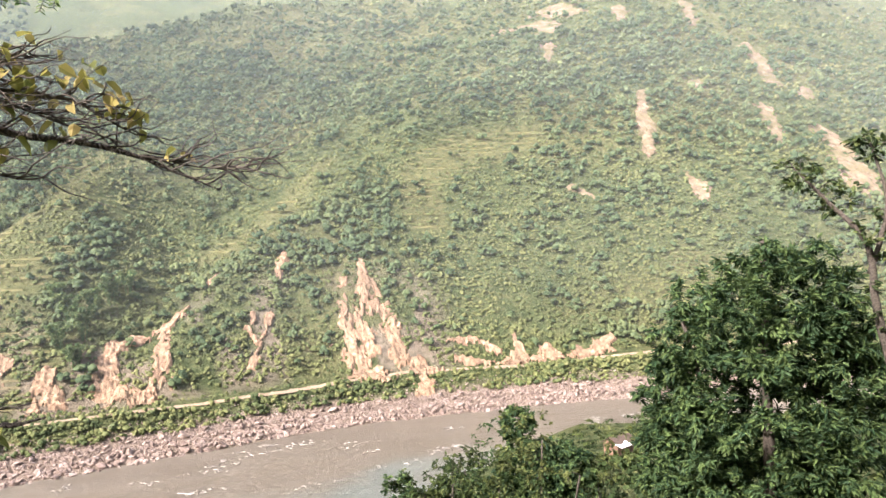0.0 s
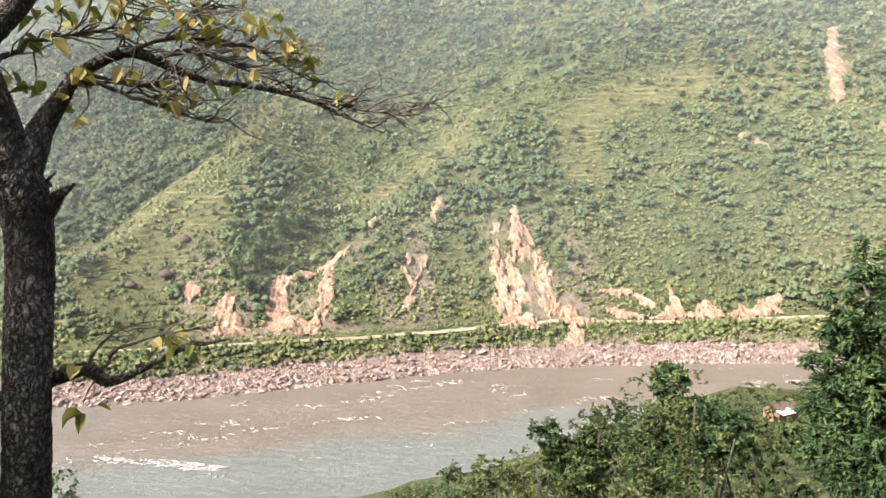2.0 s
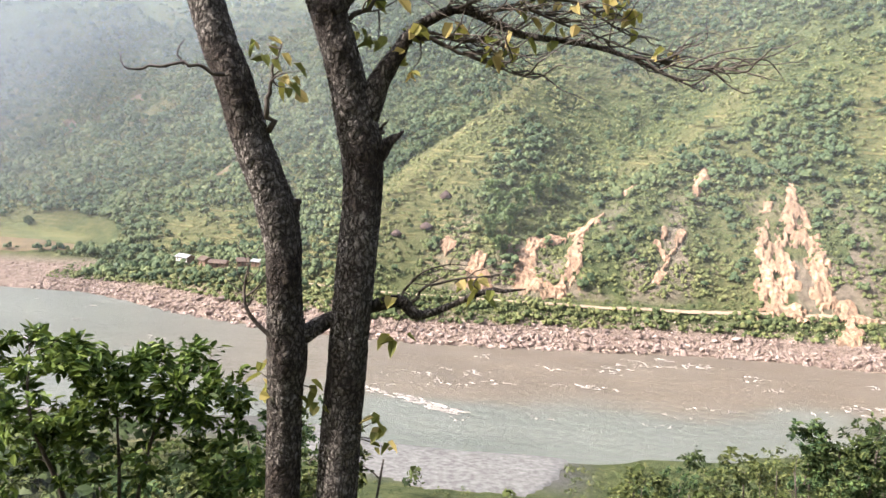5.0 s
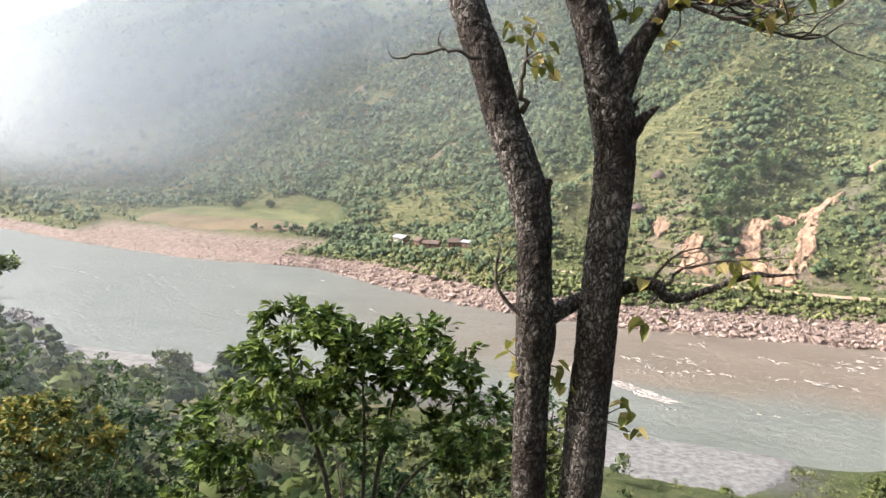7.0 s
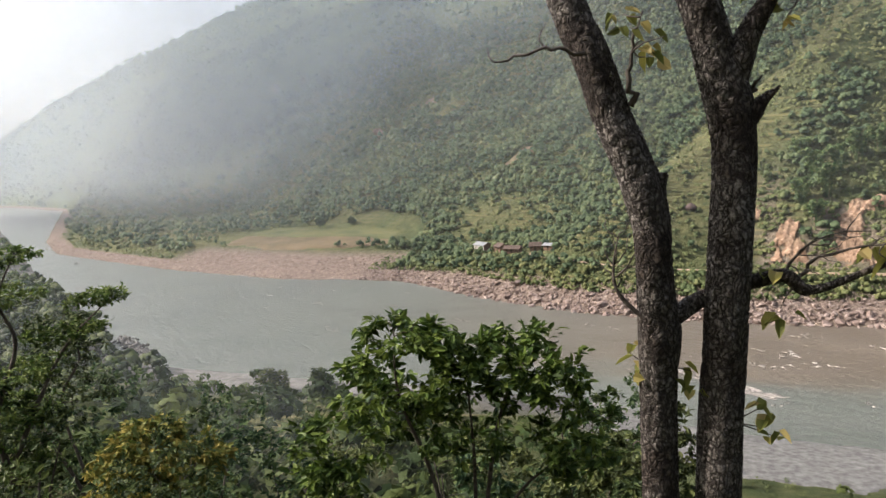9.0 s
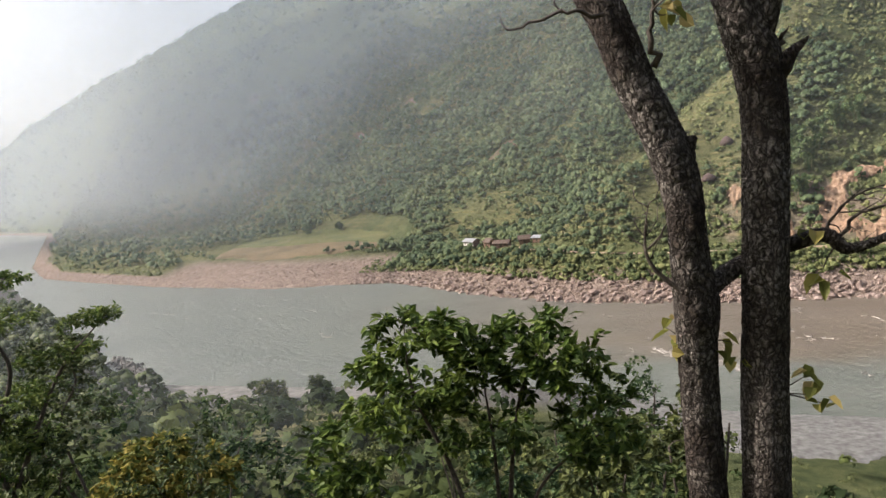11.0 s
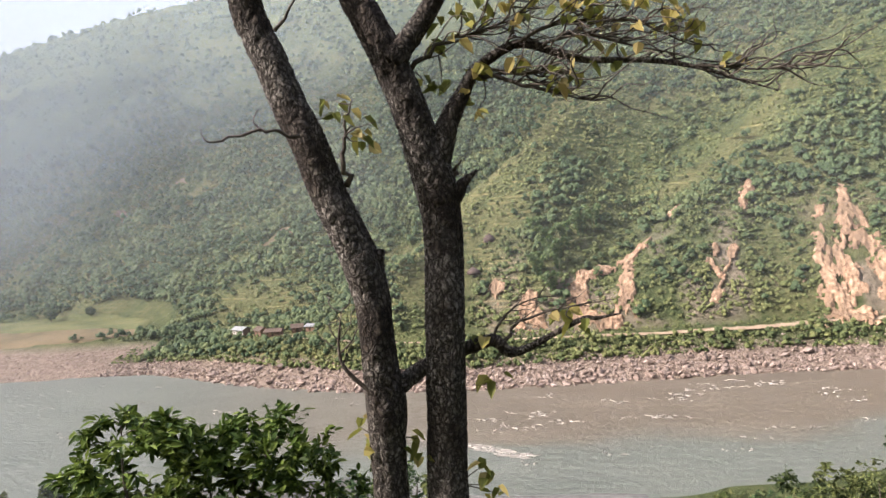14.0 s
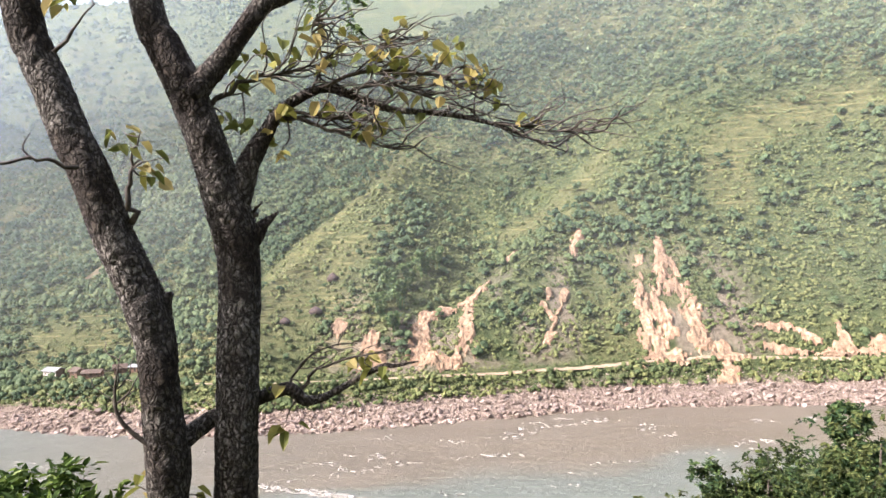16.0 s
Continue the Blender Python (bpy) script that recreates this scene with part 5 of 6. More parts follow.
for x, y, tall, wide in ((-318, 330, 8.5, 3.4), (-293, 332, 6.0, 2.4)):
    z = float(land(x, y))
    grown_tree("field_tree", "lone rounded tree standing in the crop field", (x, y), [stand(x, y, z + tall * 0.8, 0.22)],
               [((x, y, z + tall * 0.62), (wide, wide, tall * 0.36), 90), ((x + wide * 0.4, y - 0.5, z + tall * 0.5), (wide * 0.7, wide * 0.7, tall * 0.26), 50)], (0.8, 0.45), 12, M_FOREST, seed=61, twig=0.03, group="trees in the field")

# ---- woods on the near slope ----
rng = np.random.RandomState(41)
x, y = scatter(rng, 9000, (-75, 84), (12, 330))
near = -line_distance(x, y, NEAR_BANK)
turn, dist = np.degrees(np.arctan2(-x, y)), np.hypot(x, y)
gravel = (near < 26) & (x > -75) & (x < 8)
clearing = (turn > -6) & (turn < 24) & (near > 26) & (near < 60) & (rng.rand(len(x)) < 0.8)
keep = (near > np.where(dist > 215, 3, 9)) & (near < 119) & ~gravel & ~clearing & ~((np.hypot(x - 97, y - 140) < 9)) & ~((near < 24) & (turn > 18) & (dist < 215) & (rng.rand(len(x)) < 0.75))
keep &= rng.rand(len(x)) < np.where((dist < 60) | (turn < -4) | ((turn > 56) & (dist > 190)), 1.0, 0.5)
x, y, dist, near, turn = x[keep], y[keep], dist[keep], near[keep], turn[keep]
upstream = step(24, 40, turn)
size = np.clip(rng.uniform(1.0, 2.6, len(x)) * (1 + 0.65 * upstream), 0, 0.3 + dist * 0.05) * np.where(near < 30, 0.6, 1.0)
size = np.where((turn > -12) & (turn < 34) & (dist < 40), np.minimum(size, 0.9), size)
size = np.where((np.abs(turn - 58.5) < 5) & (dist < 21), 0.35, size)
close = dist < 48
woods("near_slope_bushes", "thick green bushes and tree tops on the near slope", M_NEAR, rng, x[close], y[close], size[close] * 0.9, 7, 80, lift=0.7, spray=0.12)
woods("near_slope_woods", "dark green woods running down to the river", M_NEAR, rng, x[~close], y[~close], size[~close], 5, 9, lift=1.1, spray=0.42)
x, y = scatter(rng, 2500, (55, 80), (320, 1000))
near = -line_distance(x, y, NEAR_BANK)
keep = (near > 6) & (near < 130)
woods("upstream_woods", "dark hazy woods along the near bank upstream", M_FOREST, rng, x[keep], y[keep], rng.uniform(2.5, 4.5, keep.sum()), 3, 12, lift=1.0, spray=0.4)


x, y = scatter(rng, 1500, (57, 80), (190, 430))
near = -line_distance(x, y, NEAR_BANK)
keep = (near > 2.5) & (near < 95)
crowns("upstream_bank_trees", "dark blue-green trees crowding the near bank", M_NEAR, rng, x[keep], y[keep], rng.uniform(1.5, 3.6, keep.sum()), 6, lift=0.9, size=0.46, tall=1.15)


def leafy_bushes(name, label, material, rng, x, y, radius, count, leaf):
    """Low domes of single leaves that point outwards; leaf: length for each bush."""
    d = unit(rng.randn(len(x), count, 3))
    d[..., 2] = np.abs(d[..., 2])
    base = np.stack([x, y, land(x, y)], -1)[:, None]
    at = base + d * (radius[:, None, None] * rng.uniform(0.45, 1.0, (len(x), count, 1)) ** 0.6)
    along = d + rng.randn(len(x), count, 3) * 0.6 - [0, 0, 0.15]
    at, along = at.reshape(-1, 3), along.reshape(-1, 3)
    length = np.repeat(leaf, count) * rng.uniform(0.6, 1.2, len(at))
    v, f2 = leaf_blades(at, along, np.array([0, 0, 1.0]) + rng.randn(len(at), 3) * 0.5, length, length * rng.uniform(0.38, 0.55, len(at)))
    shade = np.repeat(rng.rand(len(x)), count) * 0.6 + 0.4 * rng.rand(len(at))
    thing(name, toned(mesh_of(name, v, f2, material), np.repeat(shade, 6)), label, "vegetation", kind="stuff")


x, y = scatter(rng, 760, (-70, 80), (4, 30))
dist = np.hypot(x, y)
keep = dist > 6.3
x, y, dist = x[keep], y[keep], dist[keep]
tall_by = 1 + 0.7 * step(15, 30, np.degrees(np.arctan2(-x, y)))
leafy_bushes("undergrowth", "low leafy undergrowth on the steep near slope", M_NEAR, rng, x, y, rng.uniform(0.3, 0.65, len(x)) * tall_by, 62, 0.06 + 0.0055 * dist)
x, y = scatter(rng, 3400, (-38, 26), (60, 150))
near = -line_distance(x, y, NEAR_BANK)
keep = (near > np.where(x > 0, 7, 25)) & ~((near < 40) & (x < 0) & (rng.rand(len(x)) < 0.6))
woods("bank_scrub", "low green scrub on a grassy terrace by the river", M_SHRUB, rng, x[keep], y[keep], rng.uniform(0.25, 0.9, keep.sum()) * np.where(x[keep] > 0, 1.5, 1.0), 2, 11, lift=0.3, spray=0.34)
x, y = scatter(rng, 330, (-46, -6), (19, 42))
dist = np.hypot(x, y)
leafy_bushes("slope_brush", "tangled olive green brush between the slope trees", M_NEAR, rng, x, y, rng.uniform(0.8, 2.0, len(x)), 90, 0.07 + 0.006 * dist)


# ---- the forked tree beside the viewpoint ----
def bark_stem(pile, rows, seed):
    """A stem with plated, fissured bark."""
    line = smooth_line(rows, 15)
    sides = 64
    p, r = line[:, :3], line[:, 3]
    tan = unit(np.gradient(p, axis=0))
    u = unit(np.cross(tan, np.array([0.9, 0.35, 0.1])))
    w = np.cross(tan, u)
    a = np.linspace(0, 2 * np.pi, sides, endpoint=False)
    run = np.concatenate([[0], np.cumsum(np.linalg.norm(np.diff(p, axis=0), axis=1))])
    ring, height = np.meshgrid(a, run)
    # fissures wander up the stem; the plates between them stand proud
    wrap = 0.5 - 0.5 * np.cos(ring)
    fx = np.where(ring < np.pi, wrap, 2 - wrap) * 9.0 + seed
    crack = np.abs(2 * fbm(fx + 0.9 * fbm(fx, height * 9, 1.0, 2), height * 8.0, 1.0, 3) - 1)
    plate = np.clip(crack * 5, 0, 1)
    swell = fbm(fx * 0.35, height * 1.1 + seed, 1.0, 2) - 0.5
    rr = r[:, None] * (1 + 0.16 * swell) + 0.009 * (plate - 0.7) + 0.006 * (fbm(fx * 4, height * 30, 1.0, 2) - 0.5)
    v = p[:, None] + rr[..., None] * (np.cos(a)[None, :, None] * u[:, None] + np.sin(a)[None, :, None] * w[:, None])
    n = len(p)
    i, j = np.meshgrid(np.arange(n - 1), np.arange(sides), indexing="ij")
    j2 = (j + 1) % sides
    pile.add(v.reshape(-1, 3), np.stack([i * sides + j, i * sides + j2, (i + 1) * sides + j2, (i + 1) * sides + j], -1).reshape(-1, 4))


def twiggy(pile, rng, start, way, length, r0, kinks=7, wander=0.4, ends=None):
    """A thin crooked twig; returns where it ends."""
    p, d = np.array(start, float), unit(np.array(way, float))
    rows = [(*p, r0)]
    for k in range(kinks):
        d = unit(d + rng.randn(3) * [wander, wander * 0.6, wander] + np.array(way) * 0.25)
        p = p + d * length / kinks
        rows.append((*p, r0 * (1 - 0.75 * (k + 1) / kinks)))
    tube(pile, smooth_line(rows, 2), 5)
    if ends is not None:
        ends.extend([np.array(q[:3]) for q in rows[2:]])
    return p


def forked_tree():
    rng = np.random.RandomState(3)
    root = thing("forked_tree", None, "two-stemmed tree with fissured grey bark and few yellowing leaves", "tree", at=(-1.65, 3.8, float(land(-1.65, 3.8)) - 0.1))
    o = np.array([*root.location, 0.0])
    left = [(-1.72, 3.74, 50.3, 0.15), (-1.772, 3.7, 52.0, 0.11), (-1.77, 3.68, 52.9, 0.1), (-1.766, 3.667, 53.4, 0.098), (-1.755, 3.64, 53.7, 0.1), (-1.735, 3.61, 53.92, 0.112), (-1.737, 3.57, 54.18, 0.096), (-1.732, 3.54, 54.38, 0.092),
            (-1.745, 3.55, 54.52, 0.098), (-1.775, 3.54, 54.68, 0.106), (-1.812, 3.53, 54.8, 0.1), (-1.853, 3.51, 54.92, 0.098), (-1.905, 3.5, 55.055, 0.097), (-1.99, 3.47, 55.36, 0.094), (-2.075, 3.47, 55.55, 0.092), (-2.16, 3.47, 55.79, 0.09),
            (-2.225, 3.47, 55.95, 0.088), (-2.29, 3.46, 56.22, 0.085), (-2.42, 3.4, 57.5, 0.06)]
    right = [(-1.6, 3.82, 50.3, 0.16), (-1.53, 3.8, 52.3, 0.128), (-1.49, 3.79, 52.93, 0.12), (-1.466, 3.775, 53.42, 0.114), (-1.44, 3.76, 53.72, 0.11), (-1.421, 3.745, 54.0, 0.107), (-1.405, 3.745, 54.25, 0.106), (-1.392, 3.755, 54.5, 0.107), (-1.38, 3.77, 54.75, 0.107),
             (-1.385, 3.78, 54.95, 0.11), (-1.405, 3.78, 55.1, 0.118), (-1.445, 3.76, 55.26, 0.106), (-1.476, 3.74, 55.41, 0.098), (-1.528, 3.72, 55.6, 0.096), (-1.612, 3.72, 55.83, 0.094), (-1.705, 3.72, 56.04, 0.088), (-1.785, 3.71, 56.28, 0.078), (-1.95, 3.68, 57.5, 0.06)]
    for seed, rows in ((3.0, left), (31.0, right)):
        pile = Pile()
        bark_stem(pile, np.array(rows) - o, seed)
        part("stem", pile.mesh("stem", M_BARK, True), root, "fissured grey-brown bark")
    limbs = {
        "side_limb": [(-1.387, 3.77, 55.192, 0.0766), (-1.309, 3.789, 55.415, 0.0613), (-1.222, 3.809, 55.56, 0.0451), (-1.135, 3.838, 55.696, 0.032), (-0.912, 3.886, 55.812, 0.0262), (-0.689, 3.925, 55.735, 0.0213), (-0.544, 3.935, 55.686, 0.0184),
                      (-0.234, 3.954, 55.648, 0.0145), (0.009, 3.954, 55.58, 0.0107), (0.154, 3.944, 55.512, 0.0078), (0.367, 3.915, 55.415, 0.0029)],
        "upper_limb": [(-1.57, 3.671, 55.748, 0.076), (-1.482, 3.726, 55.869, 0.063), (-1.387, 3.76, 55.987, 0.0568), (-1.222, 3.809, 56.229, 0.0505), (-1.057, 3.848, 56.316, 0.0406), (-0.786, 3.877, 56.404, 0.0329), (-0.302, 3.925, 56.646, 0.0194)],
        "lower_limb": [(-1.691, 3.607, 53.98, 0.0531), (-1.553, 3.715, 54.084, 0.0447), (-1.387, 3.809, 54.146, 0.0406), (-1.251, 3.809, 54.194, 0.0368), (-1.145, 3.809, 54.214, 0.0349), (-1.077, 3.828, 54.146, 0.031), (-0.98, 3.848, 54.155, 0.0213), (-0.854, 3.867, 54.214, 0.0174),
                       (-0.67, 3.886, 54.301, 0.0145), (-0.592, 3.896, 54.301, 0.0107), (-0.466, 3.906, 54.32, 0.0039)],
        "dead_limb": [(-1.728, 3.535, 53.971, 0.013), (-1.841, 3.497, 54.076, 0.0118), (-1.908, 3.468, 54.181, 0.0094), (-1.917, 3.468, 54.304, 0.0064), (-1.889, 3.468, 54.447, 0.0024)],
        "snag": [(-1.387, 3.77, 54.96, 0.0721), (-1.3, 3.789, 55.028, 0.0523), (-1.251, 3.799, 55.086, 0.0329), (-1.174, 3.828, 55.153, 0.0058)],
        "knob": [(-1.76, 3.56, 54.58, 0.085), (-1.73, 3.57, 54.68, 0.07), (-1.69, 3.57, 54.735, 0.04), (-1.655, 3.57, 54.76, 0.01)],
    }
    for name, rows in limbs.items():
        pile = Pile()
        tube(pile, smooth_line(np.array(rows) - o, 5), 12, 0.14, rng)
        part(name, pile.mesh(name, M_BARK if rows[0][3] > 0.05 else M_TWIG, True), root)
    twigs, tips = Pile(), []
    fixed = [[(-1.135, 3.838, 55.677, 0.0136), (-0.98, 3.857, 55.619, 0.0116), (-0.786, 3.906, 55.551, 0.0087), (-0.553, 3.935, 55.473, 0.0029)],
             [(-1.077, 3.848, 55.686, 0.0107), (-0.883, 3.896, 55.648, 0.0087), (-0.728, 3.915, 55.657, 0.0048)],
             [(-0.059, 3.954, 55.599, 0.0078), (0.135, 3.925, 55.56, 0.0058), (0.328, 3.906, 55.522, 0.0039), (0.512, 3.896, 55.531, 0.0019)],
             [(-0.931, 3.877, 55.803, 0.0126), (-0.738, 3.906, 55.89, 0.0107), (-0.495, 3.925, 55.9, 0.0087), (-0.253, 3.935, 55.832, 0.0068), (-0.011, 3.944, 55.696, 0.0039)],
             [(-0.786, 3.906, 55.793, 0.0097), (-0.592, 3.925, 55.832, 0.0078), (-0.302, 3.944, 55.735, 0.0058), (0.038, 3.944, 55.609, 0.0029)],
             [(-1.482, 3.736, 55.714, 0.0155), (-1.329, 3.78, 55.841, 0.0116), (-1.125, 3.828, 55.89, 0.0078), (-0.931, 3.877, 55.938, 0.0048)],
             [(-0.98, 3.857, 55.793, 0.0078), (-0.912, 3.877, 55.967, 0.0058), (-0.96, 3.877, 56.113, 0.0048), (-0.931, 3.877, 56.2, 0.0029)],
             [(-0.689, 3.915, 55.89, 0.0068), (-0.612, 3.925, 56.016, 0.0048), (-0.592, 3.935, 56.113, 0.0029)],
             [(-1.965, 3.326, 55.377, 0.0123), (-2.107, 3.231, 55.415, 0.0085), (-2.231, 3.174, 55.387, 0.0076), (-2.354, 3.107, 55.368, 0.0047), (-2.383, 3.098, 55.444, 0.0019)],
             [(-2.127, 3.221, 55.406, 0.0057), (-2.155, 3.212, 55.472, 0.0038), (-2.117, 3.221, 55.529, 0.0019)],
             [(-1.329, 3.78, 55.115, 0.0194), (-1.29, 3.789, 55.163, 0.0116), (-1.251, 3.799, 55.212, 0.0029)],
             [(-1.803, 3.478, 55.111, 0.019), (-1.784, 3.449, 55.264, 0.0133), (-1.766, 3.44, 55.425, 0.0076), (-1.708, 3.421, 55.548, 0.0029)],
             [(-1.784, 3.449, 55.358, 0.0057), (-1.708, 3.421, 55.397, 0.0038), (-1.605, 3.45, 55.419, 0.0019)],
             [(-2.031, 3.279, 55.9, 0.0114), (-1.965, 3.326, 56.023, 0.0066), (-1.87, 3.354, 56.138, 0.0029)],
             [(-1.096, 3.828, 54.175, 0.0116), (-1.028, 3.838, 54.301, 0.0087), (-0.883, 3.857, 54.349, 0.0068), (-0.689, 3.877, 54.378, 0.0039), (-0.495, 3.896, 54.398, 0.0019)],
             [(-1.174, 3.809, 54.214, 0.0097), (-1.096, 3.818, 54.32, 0.0068), (-0.98, 3.838, 54.417, 0.0048), (-0.786, 3.857, 54.436, 0.0029)],
             [(-1.908, 3.468, 54.238, 0.0057), (-1.822, 3.478, 54.332, 0.0038), (-1.766, 3.487, 54.475, 0.0019)]]
    for rows in fixed:
        line = smooth_line(np.array(rows) - o, 4)
        line[1:-1, :3] += rng.randn(len(line) - 2, 3) * line[1:-1, 3:4] * 0.8
        tube(twigs, line, 6)
        tips.append(line)
    spread = []
    for rows in fixed[:8] + [limbs["side_limb"][4:]]:
        line = smooth_line(np.array(rows) - o, 4)[:, :3]
        for k in range(20):
            s = line[rng.randint(1, len(line))]
            twiggy(twigs, rng, s, (1.0, rng.uniform(-0.8, 0.8), rng.uniform(-0.3, 0.5)), rng.uniform(0.2, 0.55), 0.006, ends=spread)
    for rows in fixed[14:16]:
        line = smooth_line(np.array(rows) - o, 4)[:, :3]
        for k in range(7):
            twiggy(twigs, rng, line[rng.randint(0, len(line))], (0.8, rng.uniform(-0.5, 0.5), rng.uniform(-0.3, 0.6)), rng.uniform(0.12, 0.3), 0.004)
    for k in range(8):
        twiggy(twigs, rng, np.array(limbs["dead_limb"][2 + k % 3][:3]) - o[:3], (rng.uniform(-0.8, 0.8), 0.2, 0.8), rng.uniform(0.12, 0.3), 0.004)
    tagged(part("twig_growth", twigs.mesh("twig_growth", M_TWIG, True), root, "crooked bare dark twigs"), kind="stuff")
    # leaves in loose hanging bunches
    spread = np.array(spread)
    pick = spread[rng.rand(len(spread)) < 0.035]
    pick = pick[(pick[:, 0] + o[0] < 0.03) & ((pick[:, 2] + o[2] > 55.7) | (rng.rand(len(pick)) < 0.35))]
    at, size = [], []
    for q in pick:
        at.append(q + rng.randn(rng.randint(1, 3), 3) * 0.03)
    bunches = [(-1.25, 3.81, 55.98), (-1.17, 3.82, 56.02), (-1.05, 3.83, 55.99), (-0.95, 3.84, 56.02), (-0.88, 3.84, 55.93), (-0.92, 3.84, 56.15), (-0.80, 3.85, 56.06), (-0.68, 3.86, 55.99), (-0.60, 3.87, 56.09), (-0.57, 3.87, 55.98),
               (-0.50, 3.88, 55.97), (-0.38, 3.89, 55.96), (-0.30, 3.89, 55.92), (-0.22, 3.90, 56.00), (-0.15, 3.91, 55.97), (-0.12, 3.91, 55.86), (-0.06, 3.91, 55.88), (-0.02, 3.92, 55.79), (-1.35, 3.80, 55.85), (-1.18, 3.82, 55.71),
               (-1.09, 3.83, 55.72), (-0.92, 3.84, 55.73), (-0.71, 3.86, 55.63), (-0.61, 3.87, 55.65), (-1.42, 3.80, 55.65), (-1.33, 3.81, 55.62), (-1.22, 3.82, 55.60), (-1.14, 3.82, 55.48), (-0.71, 3.86, 55.54), (0.17, 3.93, 55.62),
               (-1.8, 3.5, 55.5), (-1.74, 3.5, 55.42), (-1.72, 3.5, 55.34), (-1.83, 3.5, 55.56), (-2.1, 3.45, 56.2), (-2.0, 3.45, 56.25), (-1.9, 3.6, 53.8), (-1.86, 3.6, 53.68), (-1.6, 3.7, 53.7), (-1.55, 3.7, 53.62), (-1.27, 3.76, 53.52),
               (-1.24, 3.76, 53.42), (-1.2, 3.76, 53.38), (-0.79, 3.87, 54.35), (-0.72, 3.87, 54.3), (-1.17, 3.78, 54.05), (-1.22, 3.78, 54.24)]
    holds = np.concatenate([spread] + [q[:, :3] for q in tips] + [np.array(left)[:, :3] - o[:3], np.array(right)[:, :3] - o[:3]])
    shoots = Pile()
    for c in np.array(bunches) - o[:3]:
        hold = holds[np.argmin(np.linalg.norm(holds - c, axis=1))]
        tube(shoots, smooth_line([(*hold, 0.005), (*((hold + c) / 2 + rng.randn(3) * 0.012), 0.004), (*c, 0.002)], 3), 5)
        at.append(c + rng.randn(4, 3) * [0.035, 0.035, 0.025])
    tagged(part("leaf_shoots", shoots.mesh("leaf_shoots", M_TWIG, True), root), kind="stuff")
    at = np.concatenate(at)
    along = rng.randn(len(at), 3) * [0.9, 0.9, 0.35] + [0.2, 0, -0.45]
    up = np.array([0, 0, 1.0]) + rng.randn(len(at), 3) * 0.5
    v, f = leaf_blades(at, along, up, rng.uniform(0.05, 0.115, len(at)), rng.uniform(0.04, 0.08, len(at)), 0.5)
    part("leaves", toned(mesh_of("leaves", v, f, M_YELLOW), np.repeat(rng.rand(len(at)), 6)), root, "large yellow-green drooping leaves")


forked_tree()


def creeper():
    """A climber whose thin fronds hang from the upper limb, with rows of small oval leaflets."""
    rng = np.random.RandomState(17)
    root = thing("creeper", None, "green climber with feathery fronds hanging from a limb", "creeper", at=(-0.786, 3.877, 56.4))
    o = np.array(root.location)
    vine = Pile()
    tube(vine, smooth_line([(-0.9, 3.86, 56.36, 0.006), (-0.7, 3.89, 56.46, 0.005), (-0.45, 3.9, 56.55, 0.005), (-0.28, 3.91, 56.5, 0.004)] - np.array([*o, 0]), 5), 5)
    part("vine", vine.mesh("vine", M_TWIG, True), root)
    fronds = [[(-0.7, 3.89, 56.46), (-0.68, 3.9, 56.38), (-0.63, 3.9, 56.28)], [(-0.56, 3.9, 56.5), (-0.57, 3.9, 56.4), (-0.58, 3.9, 56.3)], [(-0.5, 3.9, 56.53), (-0.51, 3.9, 56.42), (-0.5, 3.9, 56.31)],
              [(-0.42, 3.9, 56.53), (-0.38, 3.9, 56.42), (-0.42, 3.9, 56.28)], [(-0.36, 3.9, 56.53), (-0.34, 3.9, 56.42), (-0.36, 3.9, 56.3)], [(-0.86, 3.87, 56.38), (-0.9, 3.86, 56.3), (-0.88, 3.86, 56.2)],
              [(-0.8, 3.88, 56.4), (-0.76, 3.89, 56.22), (-0.75, 3.9, 56.08)], [(-0.78, 3.89, 56.32), (-0.72, 3.9, 56.29), (-0.68, 3.9, 56.25)], [(-0.76, 3.89, 56.16), (-0.71, 3.9, 56.12), (-0.69, 3.9, 56.05)], [(-0.93, 3.86, 56.35), (-0.97, 3.85, 56.3), (-0.95, 3.85, 56.22)]]
    for rows in fronds:
        line = smooth_line(np.array(rows) - o, 9)
        pile = Pile()
        tube(pile, np.c_[line, np.full(len(line), 0.0022)], 4)
        frond = part("frond", pile.mesh("frond", M_TWIG, True), root)
        p = np.repeat(line[3:], 2, 0)
        side = np.tile([[1.0, 0.2, -0.35], [-1.0, -0.2, -0.35]], (len(line) - 3, 1)) + rng.randn(len(p), 3) * 0.3
        v, f = leaf_blades(p, side, np.array([0, -0.4, 1.0]) + rng.randn(len(p), 3) * 0.4, rng.uniform(0.026, 0.04, len(p)), rng.uniform(0.015, 0.021, len(p)))
        part("leaflets", toned(mesh_of("leaflets", v, f, M_CREEPER), np.repeat(rng.rand(len(p)), 6)), frond, "small bright green leaflets")


creeper()


# ---- houses, ricks, bamboo and the river's foam ----
def box(pile, x0, x1, y0, y1, z0, z1, edge=0.0):
    v = np.array([(x, y, z) for z in (z0, z1) for y in (y0, y1) for x in (x0, x1)], float)
    pile.add(v, [(0, 2, 3, 1), (4, 5, 7, 6), (0, 1, 5, 4), (2, 6, 7, 3), (0, 4, 6, 2), (1, 3, 7, 5)])


